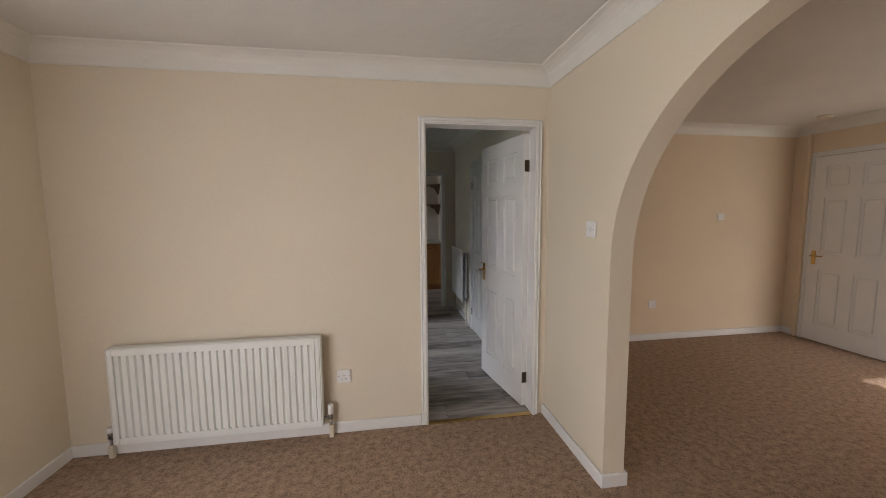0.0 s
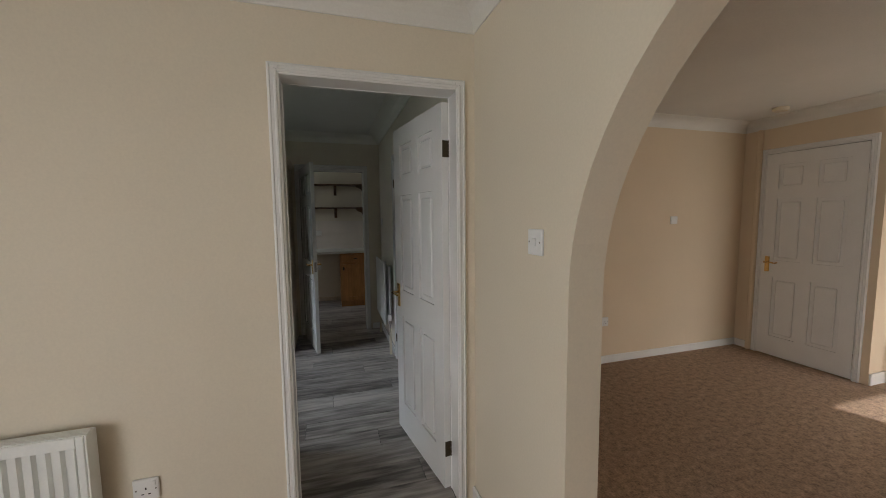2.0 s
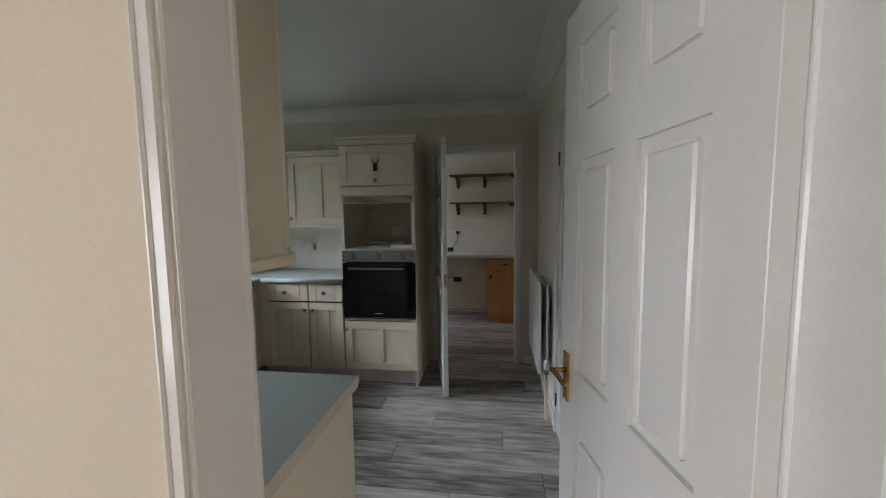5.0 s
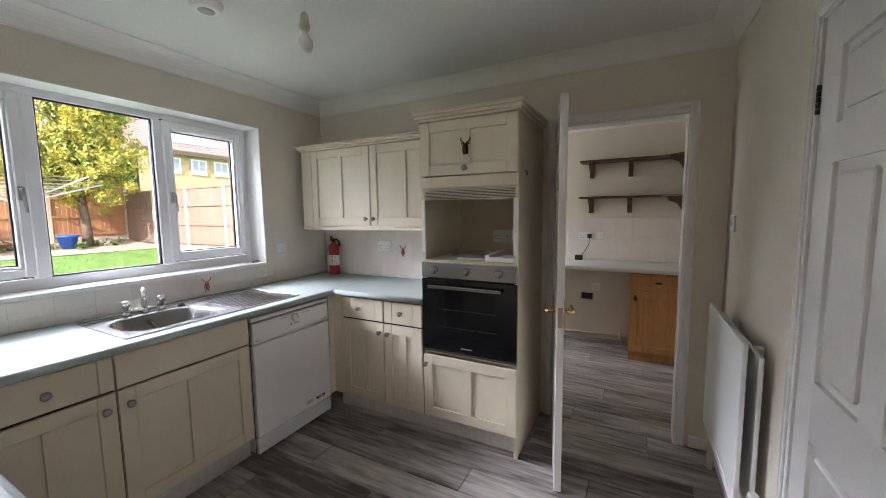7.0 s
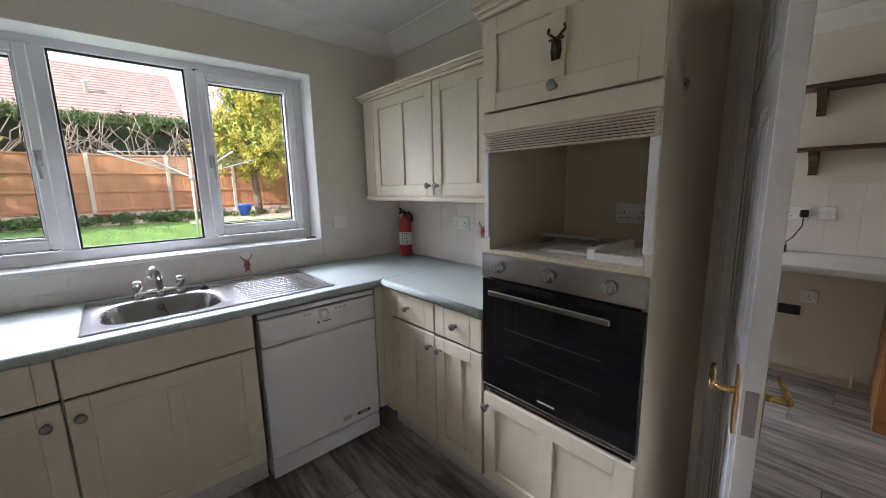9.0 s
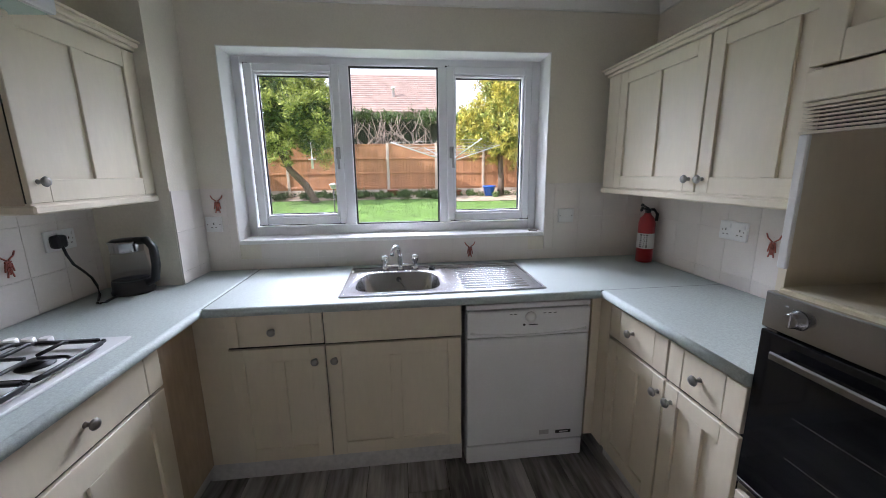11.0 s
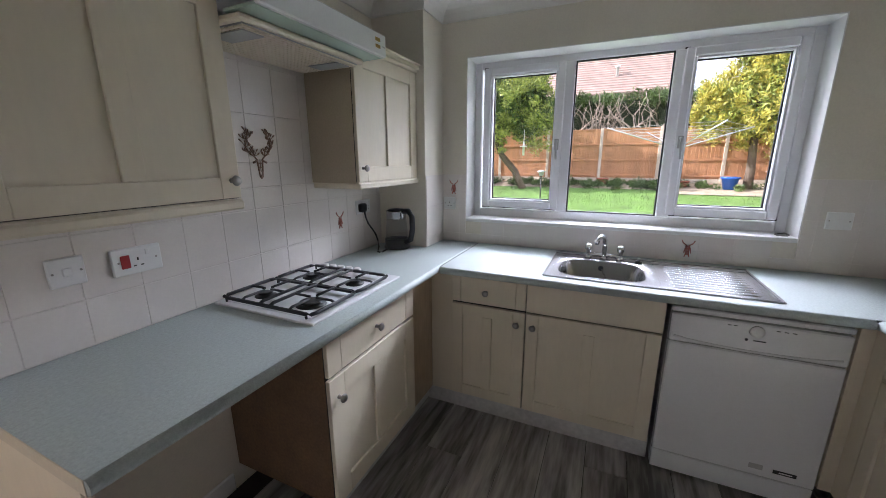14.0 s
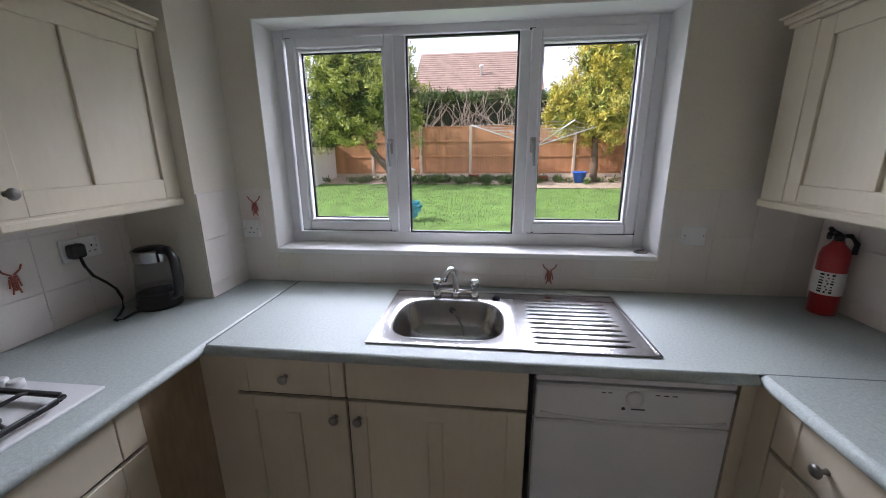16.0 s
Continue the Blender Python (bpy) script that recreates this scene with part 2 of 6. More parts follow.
def tube(bm, pts, r, n=8, taper=None):
    pts = [Vector(p) for p in pts]
    rings = []
    for i, p in enumerate(pts):
        d = (pts[min(i + 1, len(pts) - 1)] - pts[max(i - 1, 0)]).normalized()
        s = d.orthogonal() if abs(d.z) > 0.9 else d.cross(Vector((0, 0, 1)))
        s.normalize()
        t = d.cross(s)
        rr = r if taper is None else r + (taper - r) * i / (len(pts) - 1)
        rings.append([bm.verts.new(p + rr * (math.cos(2 * math.pi * k / n) * s + math.sin(2 * math.pi * k / n) * t)) for k in range(n)])
    for a, b in zip(rings, rings[1:]):
        k0 = min(range(n), key=lambda k: (b[k].co - a[0].co).length)
        for i in range(n):
            bm.faces.new((a[i], a[(i + 1) % n], b[(i + 1 + k0) % n], b[(i + k0) % n])).smooth = True
    bm.faces.new(rings[0][::-1]), bm.faces.new(rings[-1])
    return bm


def arc(c, r, a0, a1, n, plane="xz"):
    out = []
    for i in range(n + 1):
        a = radians(a0 + (a1 - a0) * i / n)
        u, v = r * math.cos(a), r * math.sin(a)
        out.append({"xz": (c[0] + u, c[1], c[2] + v), "yz": (c[0], c[1] + u, c[2] + v), "xy": (c[0] + u, c[1] + v, c[2])}[plane])
    return out


def finish(name, bm, material):
    bmesh.ops.recalc_face_normals(bm, faces=bm.faces)
    me = bpy.data.meshes.new(name)
    bm.to_mesh(me)
    bm.free()
    me.materials.append(material)
    return me


def thing(name, base, label, category, group="", kind="", m=None):
    ob = new(name)
    ob.empty_display_size = 0.1
    if m is None:
        ob.location, ORG[ob] = base, Vector(base)
    else:
        ob.matrix_world, ORG[ob] = m, Vector((0, 0, 0))
    return tagged(ob, label, category, group, kind)


def part(name, bm, material, parent, label=""):
    o = ORG[parent]
    bmesh.ops.translate(bm, verts=bm.verts, vec=-o)
    ob = new(name, finish(name, bm, material))
    ob.parent, ORG[ob] = parent, o
    return tagged(ob, label)


def solid(name, bm, material, label="", category="", kind="structure", group=""):
    ob = new(name, finish(name, bm, material))
    ORG[ob] = Vector((0, 0, 0))
    return tagged(ob, label, category, group, kind)


# ---- the plan ----
WX, KY, OY, RX = -1.305, 3.03, 6.03, 1.75      # kitchen: window wall, hob wall, oven wall, door wall
KCEIL, LCEIL = 2.42, 2.36

# floors
carpet = bx(-1.17, 1.80, -2.2, 2.94, -0.05, 0.0)
solid("floor", box(box(carpet, 1.80, 1.92, -2.2, 2.94, -0.05, 0.0), 1.92, 7.1, 0.2, 4.17, -0.05, 0.0), M_CARPET, "worn brown cut-pile carpet", "carpet")
subfloor = solid("floor_kitchen", bx(-1.305, 1.75, 2.94, 7.9, -0.06, -0.010), M_SUB, "grey wood-effect laminate floor with dark joints", "floor")

# ceilings
solid("ceiling", bx(-1.3, 1.86, -2.4, 2.98, LCEIL, LCEIL + 0.1), M_CEIL, "off-white textured plaster ceiling", "ceiling")
solid("ceiling_far", bx(1.86, 7.3, 0.0, 4.3, LCEIL, LCEIL + 0.1), M_CEIL, "off-white textured plaster ceiling", "ceiling")
solid("ceiling_kitchen", bx(-1.6, 1.85, 2.98, 8.0, KCEIL, KCEIL + 0.1), M_CEIL, "white textured plaster ceiling", "ceiling")


def wall(name, x0, x1, y0, y1, z1, material, holes=(), label="plain painted plaster wall", z0=-0.06):
    """A wall with rectangular openings (a0, a1, b0, b1) along its longer side."""
    bm = bmesh.new()
    along = "x" if x1 - x0 > y1 - y0 else "y"
    lo, hi = (x0, x1) if along == "x" else (y0, y1)

    def seg(a0, a1, b0, b1):
        if a1 - a0 > 1e-4 and b1 - b0 > 1e-4:
            box(bm, *((a0, a1, y0, y1) if along == "x" else (x0, x1, a0, a1)), b0, b1)
    at = lo
    for a0, a1, b0, b1 in sorted(holes):
        seg(at, a0, z0, z1), seg(a0, a1, z0, b0), seg(a0, a1, b1, z1)
        at = a1
    seg(at, hi, z0, z1)
    return solid(name, bm, material, label, "wall")


# the partition has a cream living side and a paler kitchen side
wall("wall_partition_living", -1.17, 1.80, 2.93, 2.98, LCEIL, M_WALL, [(0.944, 1.733, -0.06, 2.023)])
wall("wall_partition_kitchen", -1.60, 1.80, 2.98, 3.03, KCEIL, M_KWALL, [(0.944, 1.733, -0.06, 2.023)])
wall("wall_west_living", -1.27, -1.17, -2.3, 2.98, LCEIL, M_WALL, [(-0.55, 1.45, 0.06, 2.05)])
wall("wall_south_living", -1.27, 1.92, -2.35, -2.2, LCEIL, M_WALL)
wall("wall_window", -1.60, WX, 3.03, 8.0, KCEIL, M_KWALL, [(3.567, 5.388, 1.067, 2.108), (6.55, 7.45, 1.10, 2.10)])
wall("wall_oven", WX, RX, OY, 6.13, KCEIL, M_KWALL, [(0.785, 1.57, -0.06, 2.02)])
wall("wall_doors", RX, 1.835, 2.98, 8.0, KCEIL, M_KWALL, [(4.10, 4.93, -0.06, 2.0)])
wall("wall_hall_backing", 1.84, 1.92, 2.93, 8.0, LCEIL, M_FAR)
wall("wall_utility_back", WX, RX, 7.90, 8.0, KCEIL, M_KWALL)
wall("wall_far_north", 1.92, 5.45, 4.17, 4.27, LCEIL, M_FAR)
wall("wall_far_door", 5.35, 5.45, 3.10, 4.17, LCEIL, M_FAR, [(3.17, 3.97, -0.06, 2.04)])
wall("wall_far_radiator", 5.45, 7.2, 3.10, 3.2, LCEIL, M_FAR)
wall("wall_far_cupboard_back", 5.45, 5.5, 3.2, 4.27, LCEIL, M_FAR)
wall("wall_far_east", 7.1, 7.2, -0.75, 3.10, LCEIL, M_FAR)
wall("wall_far_south", 1.92, 7.2, 0.05, 0.2, LCEIL, M_FAR, [(5.4, 7.0, 0.05, 2.1)])
# boxed column beside the window
solid("wall_column", bx(WX - 0.01, -1.03, 3.02, 3.39, 0.90, KCEIL), M_KWALL, "boxed-in painted corner column", "wall")
# arched opening between the two living spaces
arch = [(-2.3, -0.06), (0.305, -0.06), (0.305, 1.2)]
arch += [(1.25 - 0.945 * math.cos(radians(a)), 1.2 + 0.86 * math.sin(radians(a))) for a in range(5, 180, 5)]
arch += [(2.195, 1.2), (2.195, -0.06), (2.93, -0.06), (2.93, LCEIL), (-2.3, LCEIL)]
solid("wall_arch", prism(bmesh.new(), arch, "x", 1.80, 1.92), M_WALL, "cream painted wall with a wide rounded archway", "wall")


def inset(poly, d):
    out = []
    for i, p in enumerate(poly):
        a, b = Vector(poly[i - 1]), Vector(poly[(i + 1) % len(poly)])
        e, f = (Vector(p) - a).normalized(), (b - Vector(p)).normalized()
        out.append(Vector(p) + d * (Vector((-e.y, e.x)) + Vector((-f.y, f.x))))
    return out


def coving(name, poly, top, size, material, out=1.0):
    prof = [(0, size), (0.006, size), (0.006, size - 0.008)]
    prof += [(size - (size - 0.008) * math.cos(radians(a)), size - (size - 0.008) * math.sin(radians(a))) for a in range(15, 90, 15)]
    prof += [(size, 0.006), (size + 0.004, 0.0)]
    bm = bmesh.new()
    rows = [[bm.verts.new((q.x, q.y, top - h)) for q in inset(poly, d * out)] for d, h in prof]
    for a, b in zip(rows, rows[1:]):
        for i in range(len(poly)):
            j = (i + 1) % len(poly)
            bm.faces.new((a[i], a[j], b[j], b[i]))
    solid(name, bm, material, "white concave plaster coving", "coving")


coving("trim_coving_living", [(-1.17, -2.2), (1.80, -2.2), (1.80, 2.93), (-1.17, 2.93)], LCEIL - 0.001, 0.105, M_COVE)
coving("trim_coving_far", [(1.92, 0.2), (7.1, 0.2), (7.1, 3.10), (5.35, 3.10), (5.35, 4.17), (1.92, 4.17)], LCEIL - 0.001, 0.10, M_COVE)
coving("trim_coving_kitchen", [(-1.03, KY), (RX, KY), (RX, OY), (WX, OY), (WX, 3.39), (-1.03, 3.39)], KCEIL - 0.001, 0.095, M_COVE, 1.4)
coving("trim_coving_utility", [(WX, 6.13), (RX, 6.13), (RX, 7.9), (WX, 7.9)], KCEIL - 0.001, 0.10, M_COVE)


def skirting(x0, y0, x1, y1, nx, ny, h=0.075):
    t = 0.016
    bm = bmesh.new()
    box(bm, min(x0, x1, x0 + nx * t), max(x0, x1, x0 + nx * t), min(y0, y1, y0 + ny * t), max(y0, y1, y0 + ny * t), 0.0, h, bev=0.005)
    solid("baseboard", bm, M_GLOSS, "white gloss-painted skirting board", "skirting board")


skirting(-1.17, 2.929, 0.924, 2.929, 0, -1), skirting(-1.169, -2.2, -1.169, -0.56, 1, 0), skirting(-1.169, 1.46, -1.169, 2.91, 1, 0)
skirting(1.799, 2.195, 1.799, 2.93, -1, 0), skirting(1.784, 2.194, 1.936, 2.194, 0, -1)
skirting(1.921, 2.195, 1.921, 4.17, 1, 0), skirting(1.92, 4.169, 5.35, 4.169, 0, -1)
skirting(5.349, 4.02, 5.349, 4.17, -1, 0), skirting(5.35, 3.099, 7.1, 3.099, 0, -1, 0.10), skirting(7.099, -0.6, 7.099, 3.10, -1, 0)
skirting(1.749, 4.98, 1.749, OY, -1, 0), skirting(1.749, 3.75, 1.749, 4.05, -1, 0), skirting(1.62, 6.029, 1.75, 6.029, 0, -1)
skirting(1.749, 6.13, 1.749, 7.3, -1, 0), skirting(0.25, 3.031, 0.86, 3.031, 0, 1, 0.09)


# ---- doors ----
def architrave(name, F, u0, u1, top, w=0.058):
    """Moulded surround: two steps a side, with its lining."""
    bm = bmesh.new()
    for a, b, t in ((0.0, w, 0.014), (0.008, w * 0.45, 0.021), (w * 0.72, w - 0.004, 0.018)):
        box(bm, u0 - b, u0 - a, 0, top + b, 0, t, bev=0.003, F=F)
        box(bm, u1 + a, u1 + b, 0, top + b, 0, t, bev=0.003, F=F)
        box(bm, u0 - a, u1 + a, top + a, top + b, 0, t, bev=0.003, F=F)
    solid(name, bm, M_GLOSS, "white gloss moulded door architrave", "door frame")


def lining(name, x0, x1, y0, y1, top, along, t=0.03):
    bm = bmesh.new()
    if along == "x":
        box(bm, x0, x0 + t, y0, y1, 0, top), box(bm, x1 - t, x1, y0, y1, 0, top), box(bm, x0 + t, x1 - t, y0, y1, top - t, top)
    else:
        box(bm, x0, x1, y0, y0 + t, 0, top), box(bm, x0, x1, y1 - t, y1, 0, top), box(bm, x0, x1, y0 + t, y1 - t, top - t, top)
    solid(name, bm, M_GLOSS, "white gloss timber door lining", "door frame")


def panel_door(name, m, w, h, label, lever_v=0.92):
    """Six-panel door: hinge at local x 0, leaf along +x, thickness +y."""
    door = thing(name, None, label, "door", kind="structure", m=m)
    T, s, mid = 0.036, 0.105, 0.09
    rails = [(0.0, 0.20), (0.79, 0.96), (1.56, 1.66), (h - 0.11, h)]
    bm = bmesh.new()
    box(bm, 0, s, 0, T, 0.006, h, bev=0.0015), box(bm, w - s, w, 0, T, 0.006, h, bev=0.0015)
    box(bm, w / 2 - mid / 2, w / 2 + mid / 2, 0.0005, T - 0.0005, 0.01, h - 0.01)
    for a, b in rails:
        box(bm, s - 0.001, w - s + 0.001, 0.0002, T - 0.0002, max(a, 0.006), b)
    for (_, a), (b, _) in zip(rails, rails[1:]):
        for u0, u1 in ((s, w / 2 - mid / 2), (w / 2 + mid / 2, w - s)):
            box(bm, u0, u1, T / 2 - 0.006, T / 2 + 0.006, a, b)
            for y0, y1, lip in ((T / 2 + 0.005, T - 0.002, 1), (0.002, T / 2 - 0.005, -1)):
                k = 0.028
                box(bm, u0 + k, u1 - k, y0, y1, a + k, b - k, bev=0.010)
    part("leaf", bm, M_GLOSS, door)
    for side in (1, -1):
        y = T if side > 0 else 0.0
        hb = bmesh.new()
        box(hb, w - 0.075, w - 0.035, y, y + side * 0.007, lever_v - 0.075, lever_v + 0.075, bev=0.002)
        tube(hb, [(w - 0.055, y, lever_v + 0.02), (w - 0.055, y + side * 0.045, lever_v + 0.02)], 0.008)
        tube(hb, [(w - 0.05, y + side * 0.045, lever_v + 0.02), (w - 0.10, y + side * 0.047, lever_v + 0.022), (w - 0.14, y + side * 0.046, lever_v + 0.016), (w - 0.165, y + side * 0.044, lever_v + 0.024)], 0.0085, taper=0.006)
        part("door_handle", hb, M_BRASS, door, "brass lever handle")
    part("latch_plate", bx(w - 0.0005, w + 0.0015, T / 2 - 0.011, T / 2 + 0.011, lever_v - 0.05, lever_v + 0.05), M_NICKEL, door, "worn metal latch plate")
    for z in (0.22, h - 0.22):
        kb = bmesh.new()
        box(kb, -0.003, 0.0005, 0.002, T - 0.004, z - 0.04, z + 0.04)
        for i in range(5):
            lathe(kb, [(0.006, z - 0.04 + i * 0.0165), (0.006, z - 0.04 + i * 0.0165 + 0.0145)], F=Matrix.Translation((-0.004, -0.004, 0)), n=10)
        part("hinge", kb, M_HINGE, door, "dark brass butt hinge")
    return door


def hinged(x, y, dx, dy):
    return pose(x, y, 0.004, 0, 0, math.degrees(math.atan2(dy, dx)))


architrave("trim_architrave_living", frame_of((0, 2.929, 0), "-y"), 0.970, 1.706, 1.998, 0.045)
lining("door_lining_living", 0.945, 1.732, 2.925, 3.034, 2.022, "x", 0.022)
panel_door("door_1", hinged(1.706, 3.040, -0.12, 0.683), 0.693, 1.975, "open white six-panel door with brass lever handles")
architrave("trim_architrave_kitchen", frame_of((0, 3.031, 0), "+y"), -1.706, -0.970, 1.998, 0.043)
architrave("trim_architrave_utility", frame_of((0, 6.029, 0), "-y"), 0.815, 1.54, 2.0, 0.06)
lining("door_lining_utility", 0.785, 1.57, 6.026, 6.134, 2.019, "x")
panel_door("door_2", hinged(0.80, 6.02, 0.165, -0.76), 0.765, 1.985, "white six-panel door standing open beside the oven unit")
architrave("trim_architrave_side", frame_of((1.749, 0, 0), "-x"), -4.90, -4.13, 1.97, 0.055)
lining("door_lining_side", 1.747, 1.836, 4.10, 4.93, 1.999, "y")
panel_door("door_3", hinged(1.744, 4.895, 0, -1), 0.76, 1.965, "closed white six-panel door with brass lever handle", 0.885)
architrave("trim_architrave_far", frame_of((5.349, 0, 0), "-x"), -3.94, -3.20, 2.01, 0.05)
lining("door_lining_far", 5.345, 5.452, 3.17, 3.97, 2.039, "y")
panel_door("door_4", hinged(5.376, 3.205, -0.02, 1), 0.73, 2.0, "closed white six-panel door in the far room")
solid("trim_threshold", bx(0.968, 1.709, 2.915, 2.955, -0.002, 0.006, bev=0.002), M_BRASS, "thin brass carpet threshold strip", "threshold")

# ---- kitchen window ----
win = thing("window_1", (-1.50, 4.478, 1.067), "white upvc three-light casement window with garden view", "window", kind="structure")
Y0, Y1, Z0, Z1 = 3.567, 5.388, 1.067, 2.108
XI, XO = -1.47, -1.54
bm = bmesh.new()
box(bm, XO, XI, Y0, Y0 + 0.05, Z0, Z1, bev=0.004), box(bm, XO, XI, Y1 - 0.05, Y1, Z0, Z1, bev=0.004)
box(bm, XO, XI, Y0 + 0.05, Y1 - 0.05, Z0, Z0 + 0.06, bev=0.004), box(bm, XO, XI, Y0 + 0.05, Y1 - 0.05, Z1 - 0.045, Z1, bev=0.004)
for y in (4.185, 4.785):
    box(bm, XO, XI + 0.004, y - 0.036, y + 0.036, Z0 + 0.06, Z1 - 0.045, bev=0.004)
part("window_frame", bm, M_UPVC, win)
for a, b in ((3.638, 4.166), (4.797, 5.333)):
    sb = bmesh.new()
    s = 0.047
    z0, z1, xi = 1.139, 2.066, XI + 0.018
    box(sb, XO + 0.01, xi, a, a + s, z0, z1, bev=0.006), box(sb, XO + 0.01, xi, b - s, b, z0, z1, bev=0.006)
    box(sb, XO + 0.01, xi, a + s, b - s, z0, z0 + s, bev=0.006), box(sb, XO + 0.01, xi, a + s, b - s, z1 - s, z1, bev=0.006)
    sash = part("casement", sb, M_UPVC, win)
    beads = bmesh.new()
    k = 0.012
    for q in ((a + s - 0.001, a + s + k, z0 + s, z1 - s), (b - s - k, b - s + 0.001, z0 + s, z1 - s), (a + s + k, b - s - k, z0 + s - 0.001, z0 + s + k), (a + s + k, b - s - k, z1 - s - k, z1 - s + 0.001)):
        box(beads, XI - 0.026, XI + 0.008, *q, bev=0.003)
    part("glazing_bead", beads, M_UPVC, sash)
    part("seal", box(bx(XI - 0.004, XI + 0.0015, a - 0.006, b + 0.006, z0 - 0.006, z0 + 0.02), XI - 0.004, XI + 0.0012, a - 0.006, a + 0.02, z0, z1 + 0.005), M_RUBBER, sash, "dark seal round the casement")
    gb = bmesh.new()
    g = k + 0.006
    for q in ((a + s, a + s + g, z0 + s, z1 - s), (b - s - g, b - s, z0 + s, z1 - s), (a + s, b - s, z0 + s, z0 + s + g), (a + s, b - s, z1 - s - g, z1 - s)):
        box(gb, XI - 0.04, XI - 0.027, *q)
    part("gasket", gb, M_RUBBER, sash, "black rubber glazing gasket")
    part("pane", bx(-1.512, -1.506, a + s - 0.01, b - s + 0.01, z0 + s - 0.01, z1 - s + 0.01), M_GLASS, sash).visible_shadow = False
    yh = b - 0.03 if a < 4 else a + 0.03
    hb = bx(xi, xi + 0.012, yh - 0.014, yh + 0.014, 1.53, 1.60, bev=0.003)
    tube(hb, [(xi + 0.012, yh, 1.585), (xi + 0.035, yh, 1.585), (xi + 0.04, yh, 1.56), (xi + 0.04, yh + 0.005, 1.47)], 0.009, taper=0.007)
    part("window_handle", hb, M_GREYPL, sash, "grey metal casement handle")
gb = bmesh.new()
for q in ((4.221, 4.229, Z0 + 0.06, Z1 - 0.045), (4.741, 4.749, Z0 + 0.06, Z1 - 0.045), (4.221, 4.749, Z0 + 0.06, Z0 + 0.068), (4.221, 4.749, Z1 - 0.053, Z1 - 0.045)):
    box(gb, XI - 0.03, XI - 0.012, *q)
part("gasket", gb, M_RUBBER, win, "black rubber glazing gasket")
part("pane", bx(-1.512, -1.506, 4.22, 4.75, Z0 + 0.055, Z1 - 0.04), M_GLASS, win).visible_shadow = False
part("window_sill", bx(-1.56, WX + 0.004, Y0 + 0.001, Y1 - 0.001, Z0 - 0.02, Z0 + 0.004, bev=0.003), M_WHITE, win, "white painted tiled sill")
rb = bmesh.new()
box(rb, XI, WX + 0.002, Y0 - 0.001, Y0 + 0.004, Z0 + 0.004, Z1), box(rb, XI, WX + 0.002, Y1 - 0.004, Y1 + 0.001, Z0 + 0.004, Z1), box(rb, XI, WX + 0.002, Y0, Y1, Z1 - 0.004, Z1 + 0.001)
part("reveal_lining", rb, M_WHITE, win, "white painted window reveal")
# small catch left on the sill
stay = thing("window_stay", (-1.36, 5.33, 1.071), "small tarnished window catch lying on the sill", "catch")
sb = bx(-1.375, -1.345, 5.31, 5.36, 1.071, 1.079, bev=0.002)
part("catch_body", tube(sb, [(-1.37, 5.32, 1.08), (-1.355, 5.345, 1.087), (-1.345, 5.365, 1.078)], 0.004), M_NICKEL, stay)

w3 = thing("window_3", (-1.22, 0.45, 0.06), "white framed living room garden door", "window", kind="structure")
bm = bmesh.new()
for a, b in ((-0.55, -0.48), (0.41, 0.49), (1.38, 1.45)):
    box(bm, -1.255, -1.20, a, b, 0.06, 2.05, bev=0.004)
for a, b in ((0.06, 0.15), (1.98, 2.05)):
    box(bm, -1.252, -1.203, -0.55, 1.45, a, b)
part("window_frame", bm, M_UPVC, w3)
part("pane", bx(-1.23, -1.225, -0.49, 1.39, 0.14, 1.99), M_GLASS, w3).visible_shadow = False

# glazed garden doors of the living spaces, behind the walk
for nm, x0, x1, y in [("window_2", 5.4, 7.0, 0.12)]:
    w2 = thing(nm, ((x0 + x1) / 2, y, 0.05), "white framed glazed patio doors", "window", kind="structure")
    bm = bmesh.new()
    for a, b in ((x0, x0 + 0.07), ((x0 + x1) / 2 - 0.05, (x0 + x1) / 2 + 0.05), (x1 - 0.07, x1)):
        box(bm, a, b, y - 0.03, y + 0.03, 0.05, 2.1, bev=0.004)
    for a, b in ((0.05, 0.13), (2.02, 2.1)):
        box(bm, x0, x1, y - 0.027, y + 0.027, a, b)
    part("window_frame", bm, M_UPVC, w2)
    part("pane", bx(x0 + 0.06, x1 - 0.06, y - 0.004, y + 0.004, 0.12, 2.03), M_GLASS, w2).visible_shadow = False


# ---- kitchen units ----
def knob(parent, F, u, v, w):
    F2 = F @ Matrix.Translation((u, v, w))
    part("knob", lathe(bmesh.new(), [(0.010, -0.002), (0.0065, 0.004), (0.0065, 0.013), (0.0145, 0.019), (0.0175, 0.0245), (0.0135, 0.031), (0.004, 0.033)], F=F2, n=16), M_NICKEL, parent, "round satin nickel knob")


